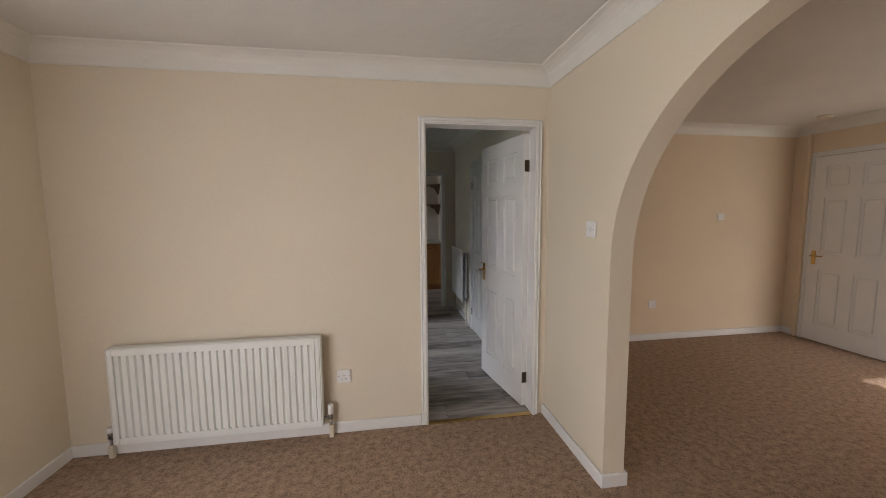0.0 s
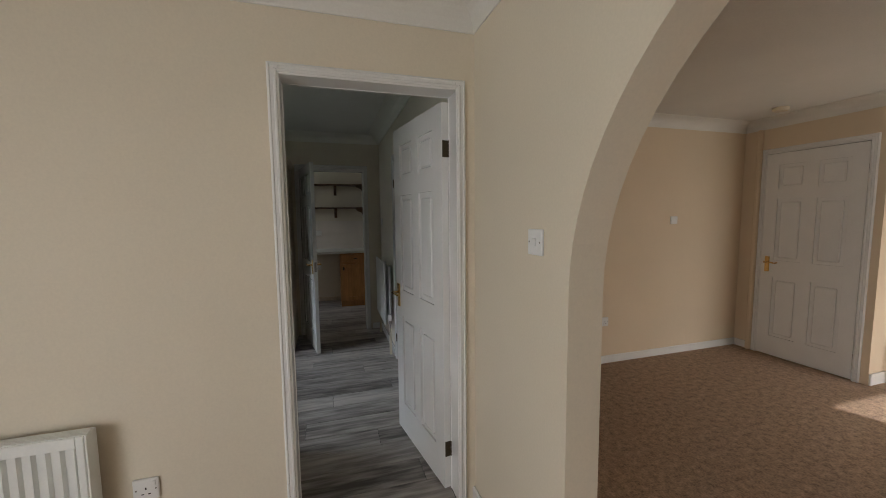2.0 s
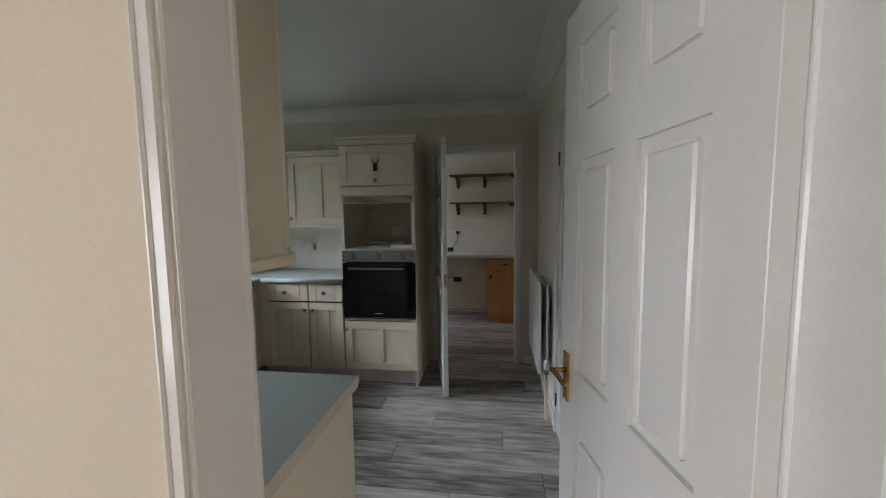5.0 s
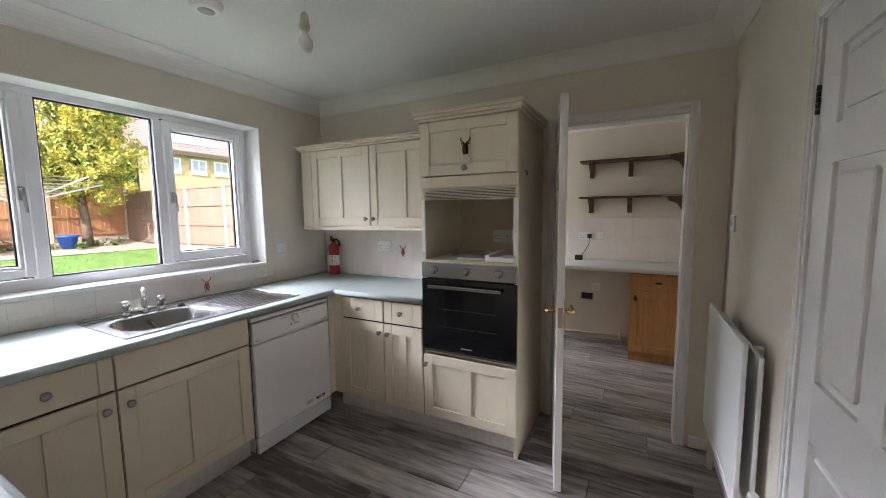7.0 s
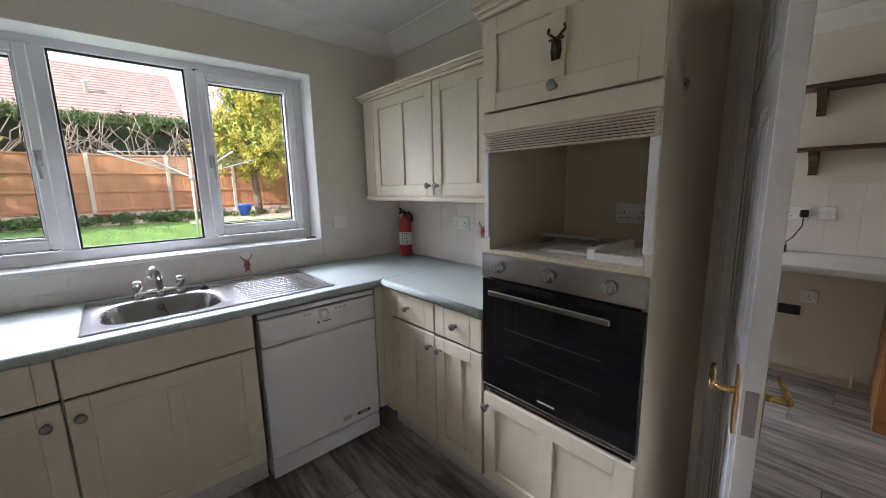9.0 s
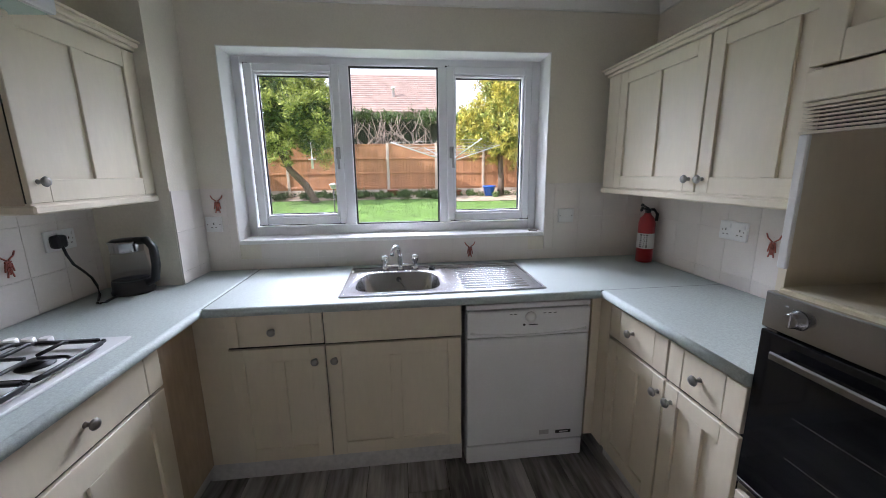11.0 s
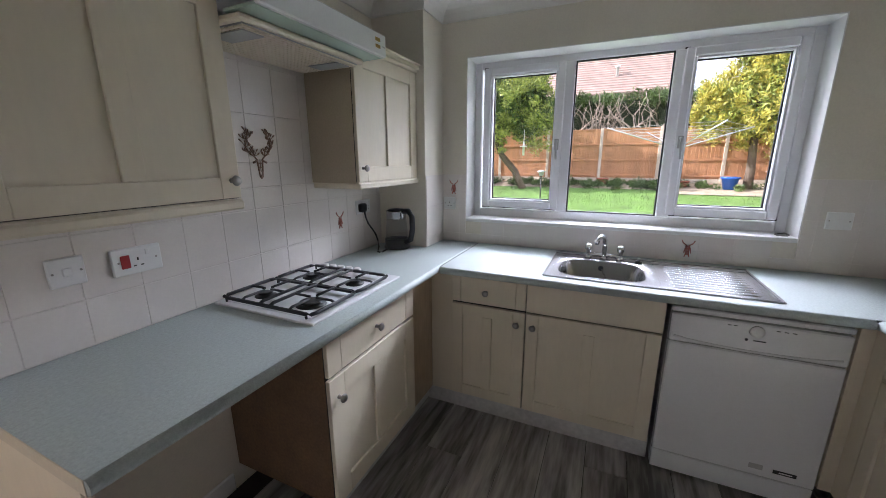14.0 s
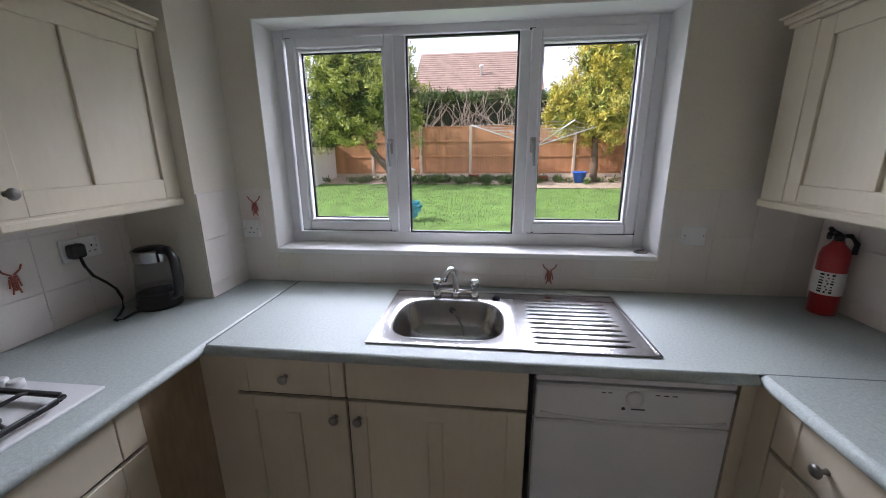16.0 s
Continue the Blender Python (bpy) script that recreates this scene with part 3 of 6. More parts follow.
def shaker(name, parent, F, u0, u1, v0, v1, knobs=(), muntin=True, rails=True, t=0.02, s=0.062, material=None):
    """A framed front: a sunken panel that carries stiles, rails and a middle upright."""
    material = material or M_CAB
    g = 0.0042
    u0, u1, v0, v1 = u0 + g, u1 - g, v0 + g, v1 - g
    c = (u0 + u1) / 2
    if rails:
        ob = part(name, box(bmesh.new(), u0 + 0.004, u1 - 0.004, v0 + 0.004, v1 - 0.004, 0.003, t - 0.011, F=F), material, parent)
        bars = [("rail", u0 + s, u1 - s, v0, v0 + s, 0.0005), ("rail", u0 + s, u1 - s, v1 - s, v1, 0.0005)]
        bars += [("upright", c - s * 0.42, c + s * 0.42, v0 + s, v1 - s, 0.001)] if muntin else []
    else:
        ob = part(name, box(bmesh.new(), u0 + s + 0.0015, u1 - s - 0.0015, v0, v1, 0.002, t - 0.001, bev=0.002, F=F), material, parent)
        bars = []
    for nm, a, b, p, q, low in bars + [("stile", u0, u0 + s, v0, v1, 0.0), ("stile", u1 - s, u1, v0, v1, 0.0)]:
        part(nm, box(bmesh.new(), a, b, p, q, 0.002, t - low, bev=0.002, F=F), material, ob)
    for u, v in knobs:
        knob(ob, F, u, v, t)
    return ob


def slab(name, parent, F, u0, u1, v0, v1, knobs=(), t=0.02):
    ob = part(name, box(bmesh.new(), u0 + 0.002, u1 - 0.002, v0 + 0.002, v1 - 0.002, 0.002, t, bev=0.003, F=F), M_CAB, parent)
    for u, v in knobs:
        knob(ob, F, u, v, t)
    return ob


def unit(label, F, u0, u1, v0, v1, depth, group, category="kitchen cabinet", name="kitchen_cabinet", body=None):
    base = F @ Vector(((u0 + u1) / 2, v0, -depth / 2))
    ob = thing(name, base, label, category, group)
    part("body", box(bmesh.new(), u0 + 0.001, u1 - 0.001, v0, v1, -depth, 0, bev=0.001, F=F), body or M_CARC, ob)
    # dark sheet puts the shade of the gaps between fronts into colour
    part("door_gasket", box(bmesh.new(), u0 + 0.003, u1 - 0.003, v0 + 0.003, v1 - 0.003, -0.001, 0.0018, F=F), M_DARK, ob, "dark sheet painting the shade in the gaps between fronts")
    return ob


BASE, WALLG = "fitted base units", "fitted wall units"
FX = frame_of((-0.68, 0, 0), "+x")      # window run, u = y
FH = frame_of((0, 3.60, 0), "+y")       # hob run, u = -x
FO = frame_of((0, 5.45, 0), "-y")       # oven run, u = x
TOPU = 0.858

c = unit("cream base unit with drawer and door beside the sink", FX, 3.73, 4.145, 0.125, TOPU, 0.55, BASE)
shaker("drawer", c, FX, 3.73, 4.145, 0.705, TOPU, [(3.93, 0.78)], rails=False, s=0.05)
shaker("door", c, FX, 3.73, 4.145, 0.13, 0.70, [(4.10, 0.63)])
c = unit("wide cream sink unit with blank drawer panel and framed door", FX, 4.145, 4.762, 0.125, 0.70, 0.55, BASE)
slab("drawer", c, FX, 4.145, 4.762, 0.705, TOPU)
shaker("door", c, FX, 4.145, 4.762, 0.13, 0.70, [(4.185, 0.63)])
solid("corner_post", bx(-0.70, -0.675, 3.60, 3.73, 0.125, TOPU, bev=0.001), M_CAB, "cream corner filler panel", "filler panel", kind="")
solid("plinth", bx(-0.735, -0.72, 3.55, 4.77, 0, 0.124, bev=0.002), M_PLINTH, "pale grimy plinth board under the sink units", "plinth", kind="")

c = unit("cream hob unit with wide drawer and framed door", FH, -0.225, 0.42, 0.125, TOPU, 0.55, BASE, body=M_BROWN)
shaker("drawer", c, FH, -0.225, 0.42, 0.695, TOPU, [(0.09, 0.775)], rails=False, s=0.075)
shaker("door", c, FH, -0.225, 0.42, 0.13, 0.69, [(-0.175, 0.60)], s=0.085)
solid("corner_post", bx(-0.676, -0.42, 3.575, 3.60, 0.125, TOPU, bev=0.001), M_TAN, "bare tan wood corner filler panel", "filler panel", kind="")
solid("plinth", bx(-0.74, 0.225, 3.53, 3.545, 0, 0.124, bev=0.002), M_PLINTH, "pale grimy plinth board under the hob unit", "plinth", kind="")
solid("end_panel", bx(0.872, 0.892, 3.035, 3.61, 0, 0.862, bev=0.001), M_CAB, "cream worktop end panel beside the empty appliance space", "end panel", kind="")

c = unit("narrow cream base unit with drawer and door", FO, -0.575, -0.205, 0.125, TOPU, 0.55, BASE)
shaker("drawer", c, FO, -0.575, -0.205, 0.705, TOPU, [(-0.41, 0.785)], rails=False, s=0.07)
shaker("door", c, FO, -0.575, -0.205, 0.13, 0.70, [(-0.235, 0.635)])
c = unit("narrow cream base unit with drawer and door", FO, -0.205, 0.10, 0.125, TOPU, 0.55, BASE)
shaker("drawer", c, FO, -0.205, 0.10, 0.705, TOPU, [(-0.06, 0.785)], rails=False, s=0.065)
shaker("door", c, FO, -0.205, 0.10, 0.13, 0.70, [(-0.165, 0.635)])
solid("corner_post", bx(-0.682, -0.662, 5.388, 5.449, 0.125, TOPU, bev=0.001), M_CAB, "cream corner filler panel", "filler panel", kind="")
solid("corner_post", bx(-0.66, -0.575, 5.43, 5.45, 0.125, TOPU, bev=0.001), M_CAB, "cream corner filler panel", "filler panel", kind="")
solid("plinth", bx(-0.66, 0.71, 5.50, 5.515, 0, 0.124, bev=0.002), M_PLINTH, "pale plinth board under the oven units", "plinth", kind="")

# tall oven housing
tall = thing("oven_housing", (0.41, 5.74, 0), "tall cream oven housing with an empty microwave niche", "kitchen cabinet", BASE)
part("side_panel", bx(0.105, 0.125, 5.45, 6.028, 0.125, 1.985), M_CAB, tall)
part("side_panel", bx(0.702, 0.722, 5.44, 6.028, 0.0, 1.985), M_CAB, tall)
for z0, z1 in ((0.125, 0.145), (0.55, 0.57), (1.135, 1.152), (1.585, 1.60), (1.965, 1.985)):
    part("shelf", bx(0.125, 0.702, 5.455, 6.02, z0, z1), M_CARC, tall)
part("back_panel", bx(0.125, 0.702, 6.005, 6.015, 0.145, 1.965), M_CARC, tall, "dull brown-cream back panel")
shaker("door", tall, FO, 0.105, 0.722, 0.13, 0.548, [(0.13, 0.485)])
flap = shaker("flap_door", tall, FO, 0.105, 0.722, 1.66, 1.984, [(0.41, 1.70)])
part("rail", box(bmesh.new(), 0.105, 0.722, 1.59, 1.658, 0.0, 0.019, bev=0.003, F=FO), M_CAB, tall)
part("yellowed_shelf_edge", box(bmesh.new(), 0.125, 0.702, 1.138, 1.150, 0.0, 0.012, bev=0.002, F=FO), M_YELLOW, tall, "yellowed shelf edge above the oven")
part("side_strip", box(bmesh.new(), 0.107, 0.130, 1.20, 1.52, 0.0, 0.012, bev=0.003, F=FO), M_WHITE, tall, "white plastic niche edging")
part("side_strip", box(bmesh.new(), 0.693, 0.720, 1.20, 1.52, 0.0, 0.012, bev=0.003, F=FO), M_WHITE, tall, "white plastic niche edging")
vent = part("vent_grille", box(box(bmesh.new(), 0.11, 0.718, 1.520, 1.526, 0.0, 0.018, F=FO), 0.11, 0.718, 1.580, 1.588, 0.0, 0.018, F=FO), M_CARC, tall, "slatted cream vent grille")
part("vent_backing", box(bmesh.new(), 0.125, 0.702, 1.527, 1.58, -0.02, -0.012, F=FO), M_DARK, vent)
for i in range(6):
    part("slat", box(bmesh.new(), 0.112, 0.716, 1.530 + i * 0.0085, 1.5345 + i * 0.0085, 0.0, 0.016, F=FO), M_CARC, vent)


def cornice(parent, F, u0, u1, z, left, right, depth, up=0.05):
    """Stepped crown moulding round the top of a unit."""
    bm = bmesh.new()
    for k, (a, b, c) in enumerate(((0.012, 0.0, 0.016), (0.024, 0.016, 0.036), (0.036, 0.036, up))):
        box(bm, u0 - a * left, u1 + a * right, z + b, z + c, -depth, 0.02 + a, bev=0.004, F=F)
    part("cornice", bm, M_CAB, parent)


def pelmet(parent, F, u0, u1, z, left, right, depth):
    bm = box(bmesh.new(), u0 - 0.006 * left, u1 + 0.006 * right, z - 0.03, z, -depth, 0.028, bev=0.006, F=F)
    box(bm, u0 + 0.002, u1 - 0.002, z, z + 0.006, -depth, 0.016, F=F)
    part("light_pelmet", bm, M_CAB, parent)


cornice(tall, FO, 0.105, 0.722, 1.985, 1, 1, 0.55, 0.058)
# little horned metal ornament on the flap
om = bmesh.new()
for sx in (-1, 1):
    for a, b, c, d in ((0.004, 1.838, 0.030, 1.858), (0.030, 1.858, 0.026, 1.872), (0.004, 1.836, 0.026, 1.836), (0.012, 1.828, 0.015, 1.80), (0.015, 1.80, 0.011, 1.776)):
        tube(om, [FO @ Vector((0.41 + sx * a, b, 0.021)), FO @ Vector((0.41 + sx * c, d, 0.021))], 0.0042, 6)
lathe(om, [(0.002, 0.0), (0.022, 0.003), (0.002, 0.009)], F=FO @ Matrix.Translation((0.41, 1.806, 0.018)) @ Matrix.Diagonal((0.75, 1.45, 1, 1)), n=14)
part("ornament", om, M_HINGE, flap, "small dark metal horned ornament")
part("side_hook", tube(bmesh.new(), arc((0.735, 5.56, 1.665), 0.014, -170, 20, 8, "yz") + [(0.722, 5.575, 1.68)], 0.003, 6), M_NICKEL, tall, "small metal cup hook")

oven = thing("oven", (0.41, 5.42, 0.572), "built-in oven with steel control panel and black glass door", "oven")
part("oven_body", bx(0.13, 0.697, 5.45, 5.98, 0.572, 1.134), M_DARK, oven)
pan = part("control_panel", box(bmesh.new(), 0.107, 0.72, 1.045, 1.140, 0.0, 0.026, bev=0.003, F=FO), M_STEEL, oven, "brushed steel control panel")
for u in (0.195, 0.41, 0.615):
    kb = lathe(bmesh.new(), [(0.024, 0), (0.022, 0.004), (0.019, 0.006), (0.018, 0.024), (0.015, 0.027)], F=FO @ Matrix.Translation((u, 1.093, 0.026)), n=20)
    part("oven_knob", box(kb, u - 0.004, u + 0.004, 1.076, 1.110, 0.045, 0.056, bev=0.002, F=FO), M_STEEL, pan, "round steel oven dial")
    part("dial_mark", box(bmesh.new(), u - 0.035, u - 0.028, 1.115, 1.118, 0.0262, 0.027, F=FO), M_GREYPRINT, pan)
od = part("oven_door", box(bmesh.new(), 0.107, 0.72, 0.590, 1.038, 0.0, 0.024, bev=0.003, F=FO), M_OVENGLASS, oven, "black glass oven door")
hb = box(bmesh.new(), 0.165, 0.635, 0.982, 1.004, 0.048, 0.060, bev=0.004, F=FO)
box(hb, 0.175, 0.195, 0.985, 1.001, 0.024, 0.05, F=FO), box(hb, 0.605, 0.625, 0.985, 1.001, 0.024, 0.05, F=FO)
part("oven_handle", hb, M_STEEL, od, "flat steel oven handle")
part("maker_mark", box(bmesh.new(), 0.375, 0.445, 0.615, 0.622, 0.0242, 0.025, F=FO), M_GREYPRINT, od)
for z in (0.74, 0.85):
    part("oven_rack_line", box(bmesh.new(), 0.22, 0.60, z, z + 0.003, 0.0242, 0.0246, F=FO), M_DARK, od)
part("oven_foot", box(bmesh.new(), 0.107, 0.72, 0.570, 0.588, 0.0, 0.02, bev=0.003, F=FO), M_STEEL, oven, "steel trim under the oven door")

# things left in the niche
tray = thing("fixing_bracket", (0.30, 5.66, 1.152), "dark metal appliance bracket lying in the niche", "bracket")
tb = bx(0.17, 0.43, 5.74, 5.78, 1.178, 1.190, bev=0.003)
for u in (0.18, 0.40):
    box(tb, u, u + 0.02, 5.70, 5.80, 1.152, 1.180, bev=0.003)
part("bar", tb, M_GREYPL, tray)
mag = thing("booklet", (0.38, 5.62, 1.152), "stack of white instruction leaflets in the niche", "booklet")
for i in range(3):
    part("sheet", box(bmesh.new(), -0.11, 0.11, -0.075, 0.075, 0.0, 0.003, F=pose(0.40 + i * 0.006, 5.62, 1.1525 + i * 0.0035, 0, 0, 8 - i * 7)), M_PAPER, mag)
tr = thing("white_trim_grille", (0.58, 5.60, 1.152), "loose white plastic vent trim lying in the niche", "vent trim")
tb = bx(0.50, 0.53, 5.50, 5.82, 1.152, 1.19, bev=0.004)
for i in range(7):
    box(tb, 0.53, 0.67, 5.52 + i * 0.04, 5.54 + i * 0.04, 1.155, 1.163, F=None)
box(tb, 0.53, 0.68, 5.495, 5.512, 1.152, 1.178, bev=0.003)
part("trim_body", tb, M_WHITE, tr)

# wall units
FWO = frame_of((0, 5.72, 0), "-y")
FWH = frame_of((0, 3.315, 0), "+y")
c = unit("cream double wall unit with framed doors above the corner worktop", FWO, -1.21, 0.102, 1.345, 1.955, 0.305, WALLG)
part("filler", box(bmesh.new(), -1.21, -1.10, 1.345, 1.955, 0, 0.019, bev=0.002, F=FWO), M_CAB, c)
shaker("door", c, FWO, -1.10, -0.50, 1.347, 1.955, [(-0.535, 1.405)])
shaker("door", c, FWO, -0.50, 0.102, 1.347, 1.955, [(-0.465, 1.405)])
cornice(c, FWO, -1.21, 0.10, 1.955, 1, 0, 0.30, 0.045), pelmet(c, FWO, -1.21, 0.10, 1.345, 1, 0, 0.30)
c = unit("cream wall unit with framed door beside the extractor", FWH, -0.87, -0.25, 1.338, 1.985, 0.282, WALLG)
shaker("door", c, FWH, -0.87, -0.25, 1.343, 1.985, [(-0.285, 1.405)], s=0.068)
cornice(c, FWH, -0.87, -0.25, 1.985, 1, 0, 0.28, 0.045), pelmet(c, FWH, -0.87, -0.25, 1.338, 1, 0, 0.28)
c = unit("cream wall unit with framed door above the kettle", FWH, 0.405, 1.03, 1.355, 1.985, 0.282, WALLG, body=M_SIDE_SHADE)
shaker("door", c, FWH, 0.405, 1.03, 1.357, 1.985, [(0.445, 1.43)], s=0.075)
cornice(c, FWH, 0.405, 1.03, 1.985, 0, 0, 0.28, 0.045), pelmet(c, FWH, 0.405, 1.03, 1.355, 0, 0, 0.28)

# worktops
wt = bmesh.new()
SX0, SX1, SY0, SY1 = -1.18, -0.76, 4.255, 4.70
gx, gy = (WX + 0.003, SX0, SX1, -0.638), (3.672, SY0, SY1, 6.027)
gv = {(i, j, k): wt.verts.new((gx[i], gy[j], (0.862, 0.900)[k])) for i in range(4) for j in range(4) for k in range(2)}
for i in range(3):
    for j in range(3):
        if (i, j) != (1, 1):
            for k in range(2):
                wt.faces.new([gv[i, j, k], gv[i + 1, j, k], gv[i + 1, j + 1, k], gv[i, j + 1, k]])
for i in range(3):
    for a, b, c, d in ((i, 0, i + 1, 0), (i, 3, i + 1, 3), (0, i, 0, i + 1), (3, i, 3, i + 1)):
        wt.faces.new([gv[a, b, 0], gv[c, d, 0], gv[c, d, 1], gv[a, b, 1]])
for a, b, c, d in ((1, 1, 2, 1), (1, 2, 2, 2), (1, 1, 1, 2), (2, 1, 2, 2)):
    wt.faces.new([gv[a, b, 0], gv[c, d, 0], gv[c, d, 1], gv[a, b, 1]])
wk = thing("worktop", (-0.97, 4.85, 0.862), "pale green laminate worktop under the window", "worktop")
part("slab", wt, M_TOP, wk)
part("rounded_edge", tube(bmesh.new(), [(-0.638, 3.672, 0.881), (-0.638, 5.405, 0.881)], 0.019, 16), M_TOP, wk)
part("joint_strip", bx(WX + 0.01, -0.64, 3.6665, 3.6735, 0.87, 0.9008), M_TOPEDGE, wk, "dark metal joint strip")
part("joint_strip", bx(-0.640, -0.633, 5.41, 6.02, 0.87, 0.9008), M_TOPEDGE, wk, "dark metal joint strip")


def short_top(label, x0, x1, y0, y1, z1, front, end=None, top=None):
    """A worktop with a rolled front edge (at y = front) and a worn end strip."""
    ob = thing("worktop", ((x0 + x1) / 2, (y0 + y1) / 2, 0.862), label, "worktop")
    r = (z1 - 0.862) / 2
    part("slab", bx(x0, x1, min(y0, y1), max(y0, y1), 0.862, z1), top or M_TOP, ob)
    part("rounded_edge", tube(bmesh.new(), [(x0 + 0.0005, front, 0.862 + r), (x1 - 0.0005, front, 0.862 + r)], r - 0.0002, 16), top or M_TOP, ob)
    if end is not None:
        part("end_strip", bx(end, end + 0.0015, min(y0, y1), max(y0, y1), 0.862, z1 - 0.001), M_CARC, ob, "cream end strip")


short_top("pale green laminate worktop around the hob", WX + 0.003, 0.895, 3.032, 3.650, 0.8995, 3.650, 0.895)
short_top("pale green laminate worktop beside the oven", -0.633, 0.102, 6.027, 5.427, 0.9015, 5.427)

# sink
sink = thing("sink", (-0.955, 4.69, 0.900), "stainless steel inset sink with ribbed drainer", "sink")
bm = bmesh.new()
N = 48


def rim(hx, hy, power, z, rect=False):
    out = []
    for i in range(N):
        a = 2 * math.pi * i / N + 0.0001
        ca, sa = math.cos(a), math.sin(a)
        if rect:
            k = min(hx / max(abs(ca), 1e-6), hy / max(abs(sa), 1e-6))
            out.append((k * ca, k * sa, z))
        else:
            k = (abs(ca / hx) ** power + abs(sa / hy) ** power) ** (-1 / power)
            out.append((k * ca, k * sa, z))
    return [bm.verts.new((-0.925 + x, 4.475 + y, zz)) for x, y, zz in out]


loops = [rim(0.225, 0.262, 2, 0.903, True), rim(0.185, 0.218, 3.4, 0.9045), rim(0.172, 0.206, 3.4, 0.897), rim(0.160, 0.195, 3.6, 0.80), rim(0.130, 0.165, 3.2, 0.765), rim(0.03, 0.03, 2, 0.760)]
for a, b in zip(loops, loops[1:]):
    for i in range(N):
        bm.faces.new((a[i], a[(i + 1) % N], b[(i + 1) % N], b[i])).smooth = True
bm.faces.new(loops[-1])
part("bowl", bm, M_STEEL, sink)
bm = bx(-1.212, -1.15, 4.213, 5.172, 0.899, 0.904, bev=0.0015)
box(bm, -0.70, -0.7005, 4.3, 4.301, 0.9, 0.901)
box(bm, -1.15, -0.70, 4.737, 5.172, 0.899, 0.902, bev=0.001)
for y0, y1, x0, x1 in ((4.213, 5.172, -0.712, -0.698), (4.213, 5.172, -1.214, -1.204)):
    box(bm, x0, x1, y0, y1, 0.899, 0.907, bev=0.002)
for y0, y1 in ((4.209, 4.216), (5.164, 5.175)):
    box(bm, -1.21, -0.70, y0, y1, 0.899, 0.907, bev=0.002)
part("rim", bm, M_STEEL, sink)
bm = bmesh.new()
for i in range(10):
    x = -1.11 + i * 0.039
    tube(bm, [(x, 4.78, 0.8945), (x, 4.80, 0.8985), (x, 5.08, 0.8985), (x, 5.11, 0.8945)], 0.0085, 18)
part("drainer_ribs", bm, M_STEEL, sink)
part("overflow", lathe(bmesh.new(), [(0.014, 0), (0.014, 0.003), (0.008, 0.004)], F=pose(-1.094, 4.475, 0.862, 0, 84, 0), n=16), M_BLACK, sink, "dark overflow outlet")
part("plug_hole", lathe(bmesh.new(), [(0.031, 0.758), (0.031, 0.7625), (0.02, 0.7615)], F=Matrix.Translation((-0.925, 4.475, 0)), n=18), M_DARK, sink)
part("plug_chain", tube(bmesh.new(), [(-1.085, 4.48, 0.862), (-1.06, 4.52, 0.80), (-1.03, 4.57, 0.778), (-1.06, 4.63, 0.83), (-1.13, 4.655, 0.906)], 0.0022, 6), M_NICKEL, sink, "thin plug chain")
part("plug", lathe(bmesh.new(), [(0.018, 0.904), (0.020, 0.910), (0.012, 0.916), (0.004, 0.925)], F=Matrix.Translation((-1.135, 4.665, 0)), n=14), M_BLACK, sink, "black sink plug on the rim")
tap = thing("mixer_tap", (-1.155, 4.485, 0.904), "chrome mixer tap with two cross-top handles", "tap")
bm = tube(bmesh.new(), [(-1.155, 4.40, 0.925), (-1.155, 4.57, 0.925)], 0.013, 12)
for y in (4.40, 4.57, 4.485):
    lathe(bm, [(0.021, 0.904), (0.018, 0.912), (0.014, 0.925)], F=Matrix.Translation((-1.155, y, 0)), n=16)
part("tap_bridge", bm, M_CHROME, tap)
part("spout", tube(bmesh.new(), [(-1.155, 4.485, 0.925), (-1.155, 4.485, 0.99), (-1.149, 4.482, 1.02), (-1.130, 4.474, 1.040), (-1.10, 4.462, 1.045), (-1.072, 4.450, 1.034), (-1.055, 4.443, 1.008)], 0.0155, 12, taper=0.011), M_CHROME, tap)
for y in (4.40, 4.57):
    part("tap_handle", lathe(bmesh.new(), [(0.012, 0.925), (0.013, 0.945), (0.021, 0.957), (0.023, 0.975), (0.018, 0.985), (0.006, 0.988)], F=Matrix.Translation((-1.155, y, 0)), n=10), M_CHROME, tap)

# dishwasher
dw = thing("dishwasher", (-0.98, 5.08, 0), "white freestanding dishwasher with dial and worn badge", "dishwasher")
part("cabinet", bx(-1.25, -0.690, 4.782, 5.380, 0.012, 0.842, bev=0.004), M_DW, dw)
# dark sheet paints the shade in the slits round the door
part("gap", bx(-0.692, -0.688, 4.784, 5.378, 0.01, 0.83), M_DARK, dw)
dd = part("dishwasher_door", bx(-0.687, -0.655, 4.783, 5.379, 0.115, 0.682, bev=0.006), M_DW, dw)
part("kick_plate", bx(-0.687, -0.662, 4.783, 5.379, 0.012, 0.108, bev=0.004), M_DW, dw)
part("lid", bx(-1.25, -0.662, 4.781, 5.381, 0.822, 0.846, bev=0.005), M_DW, dw)
cp = part("control_panel", bx(-0.687, -0.655, 4.783, 5.379, 0.686, 0.816, bev=0.006), M_DW, dw)
part("door_grip", tube(bmesh.new(), [(-0.656, 4.80 + 0.56 * i / 12, 0.712 - 0.020 * math.sin(math.pi * i / 12) ** 0.6) for i in range(13)], 0.006, 8), M_DW, dw)
part("dial", lathe(bmesh.new(), [(0.026, 0), (0.024, 0.010), (0.010, 0.014)], F=frame_of((-0.655, 5.085, 0.782), "+x"), n=20), M_WHITE, cp, "white programme dial")
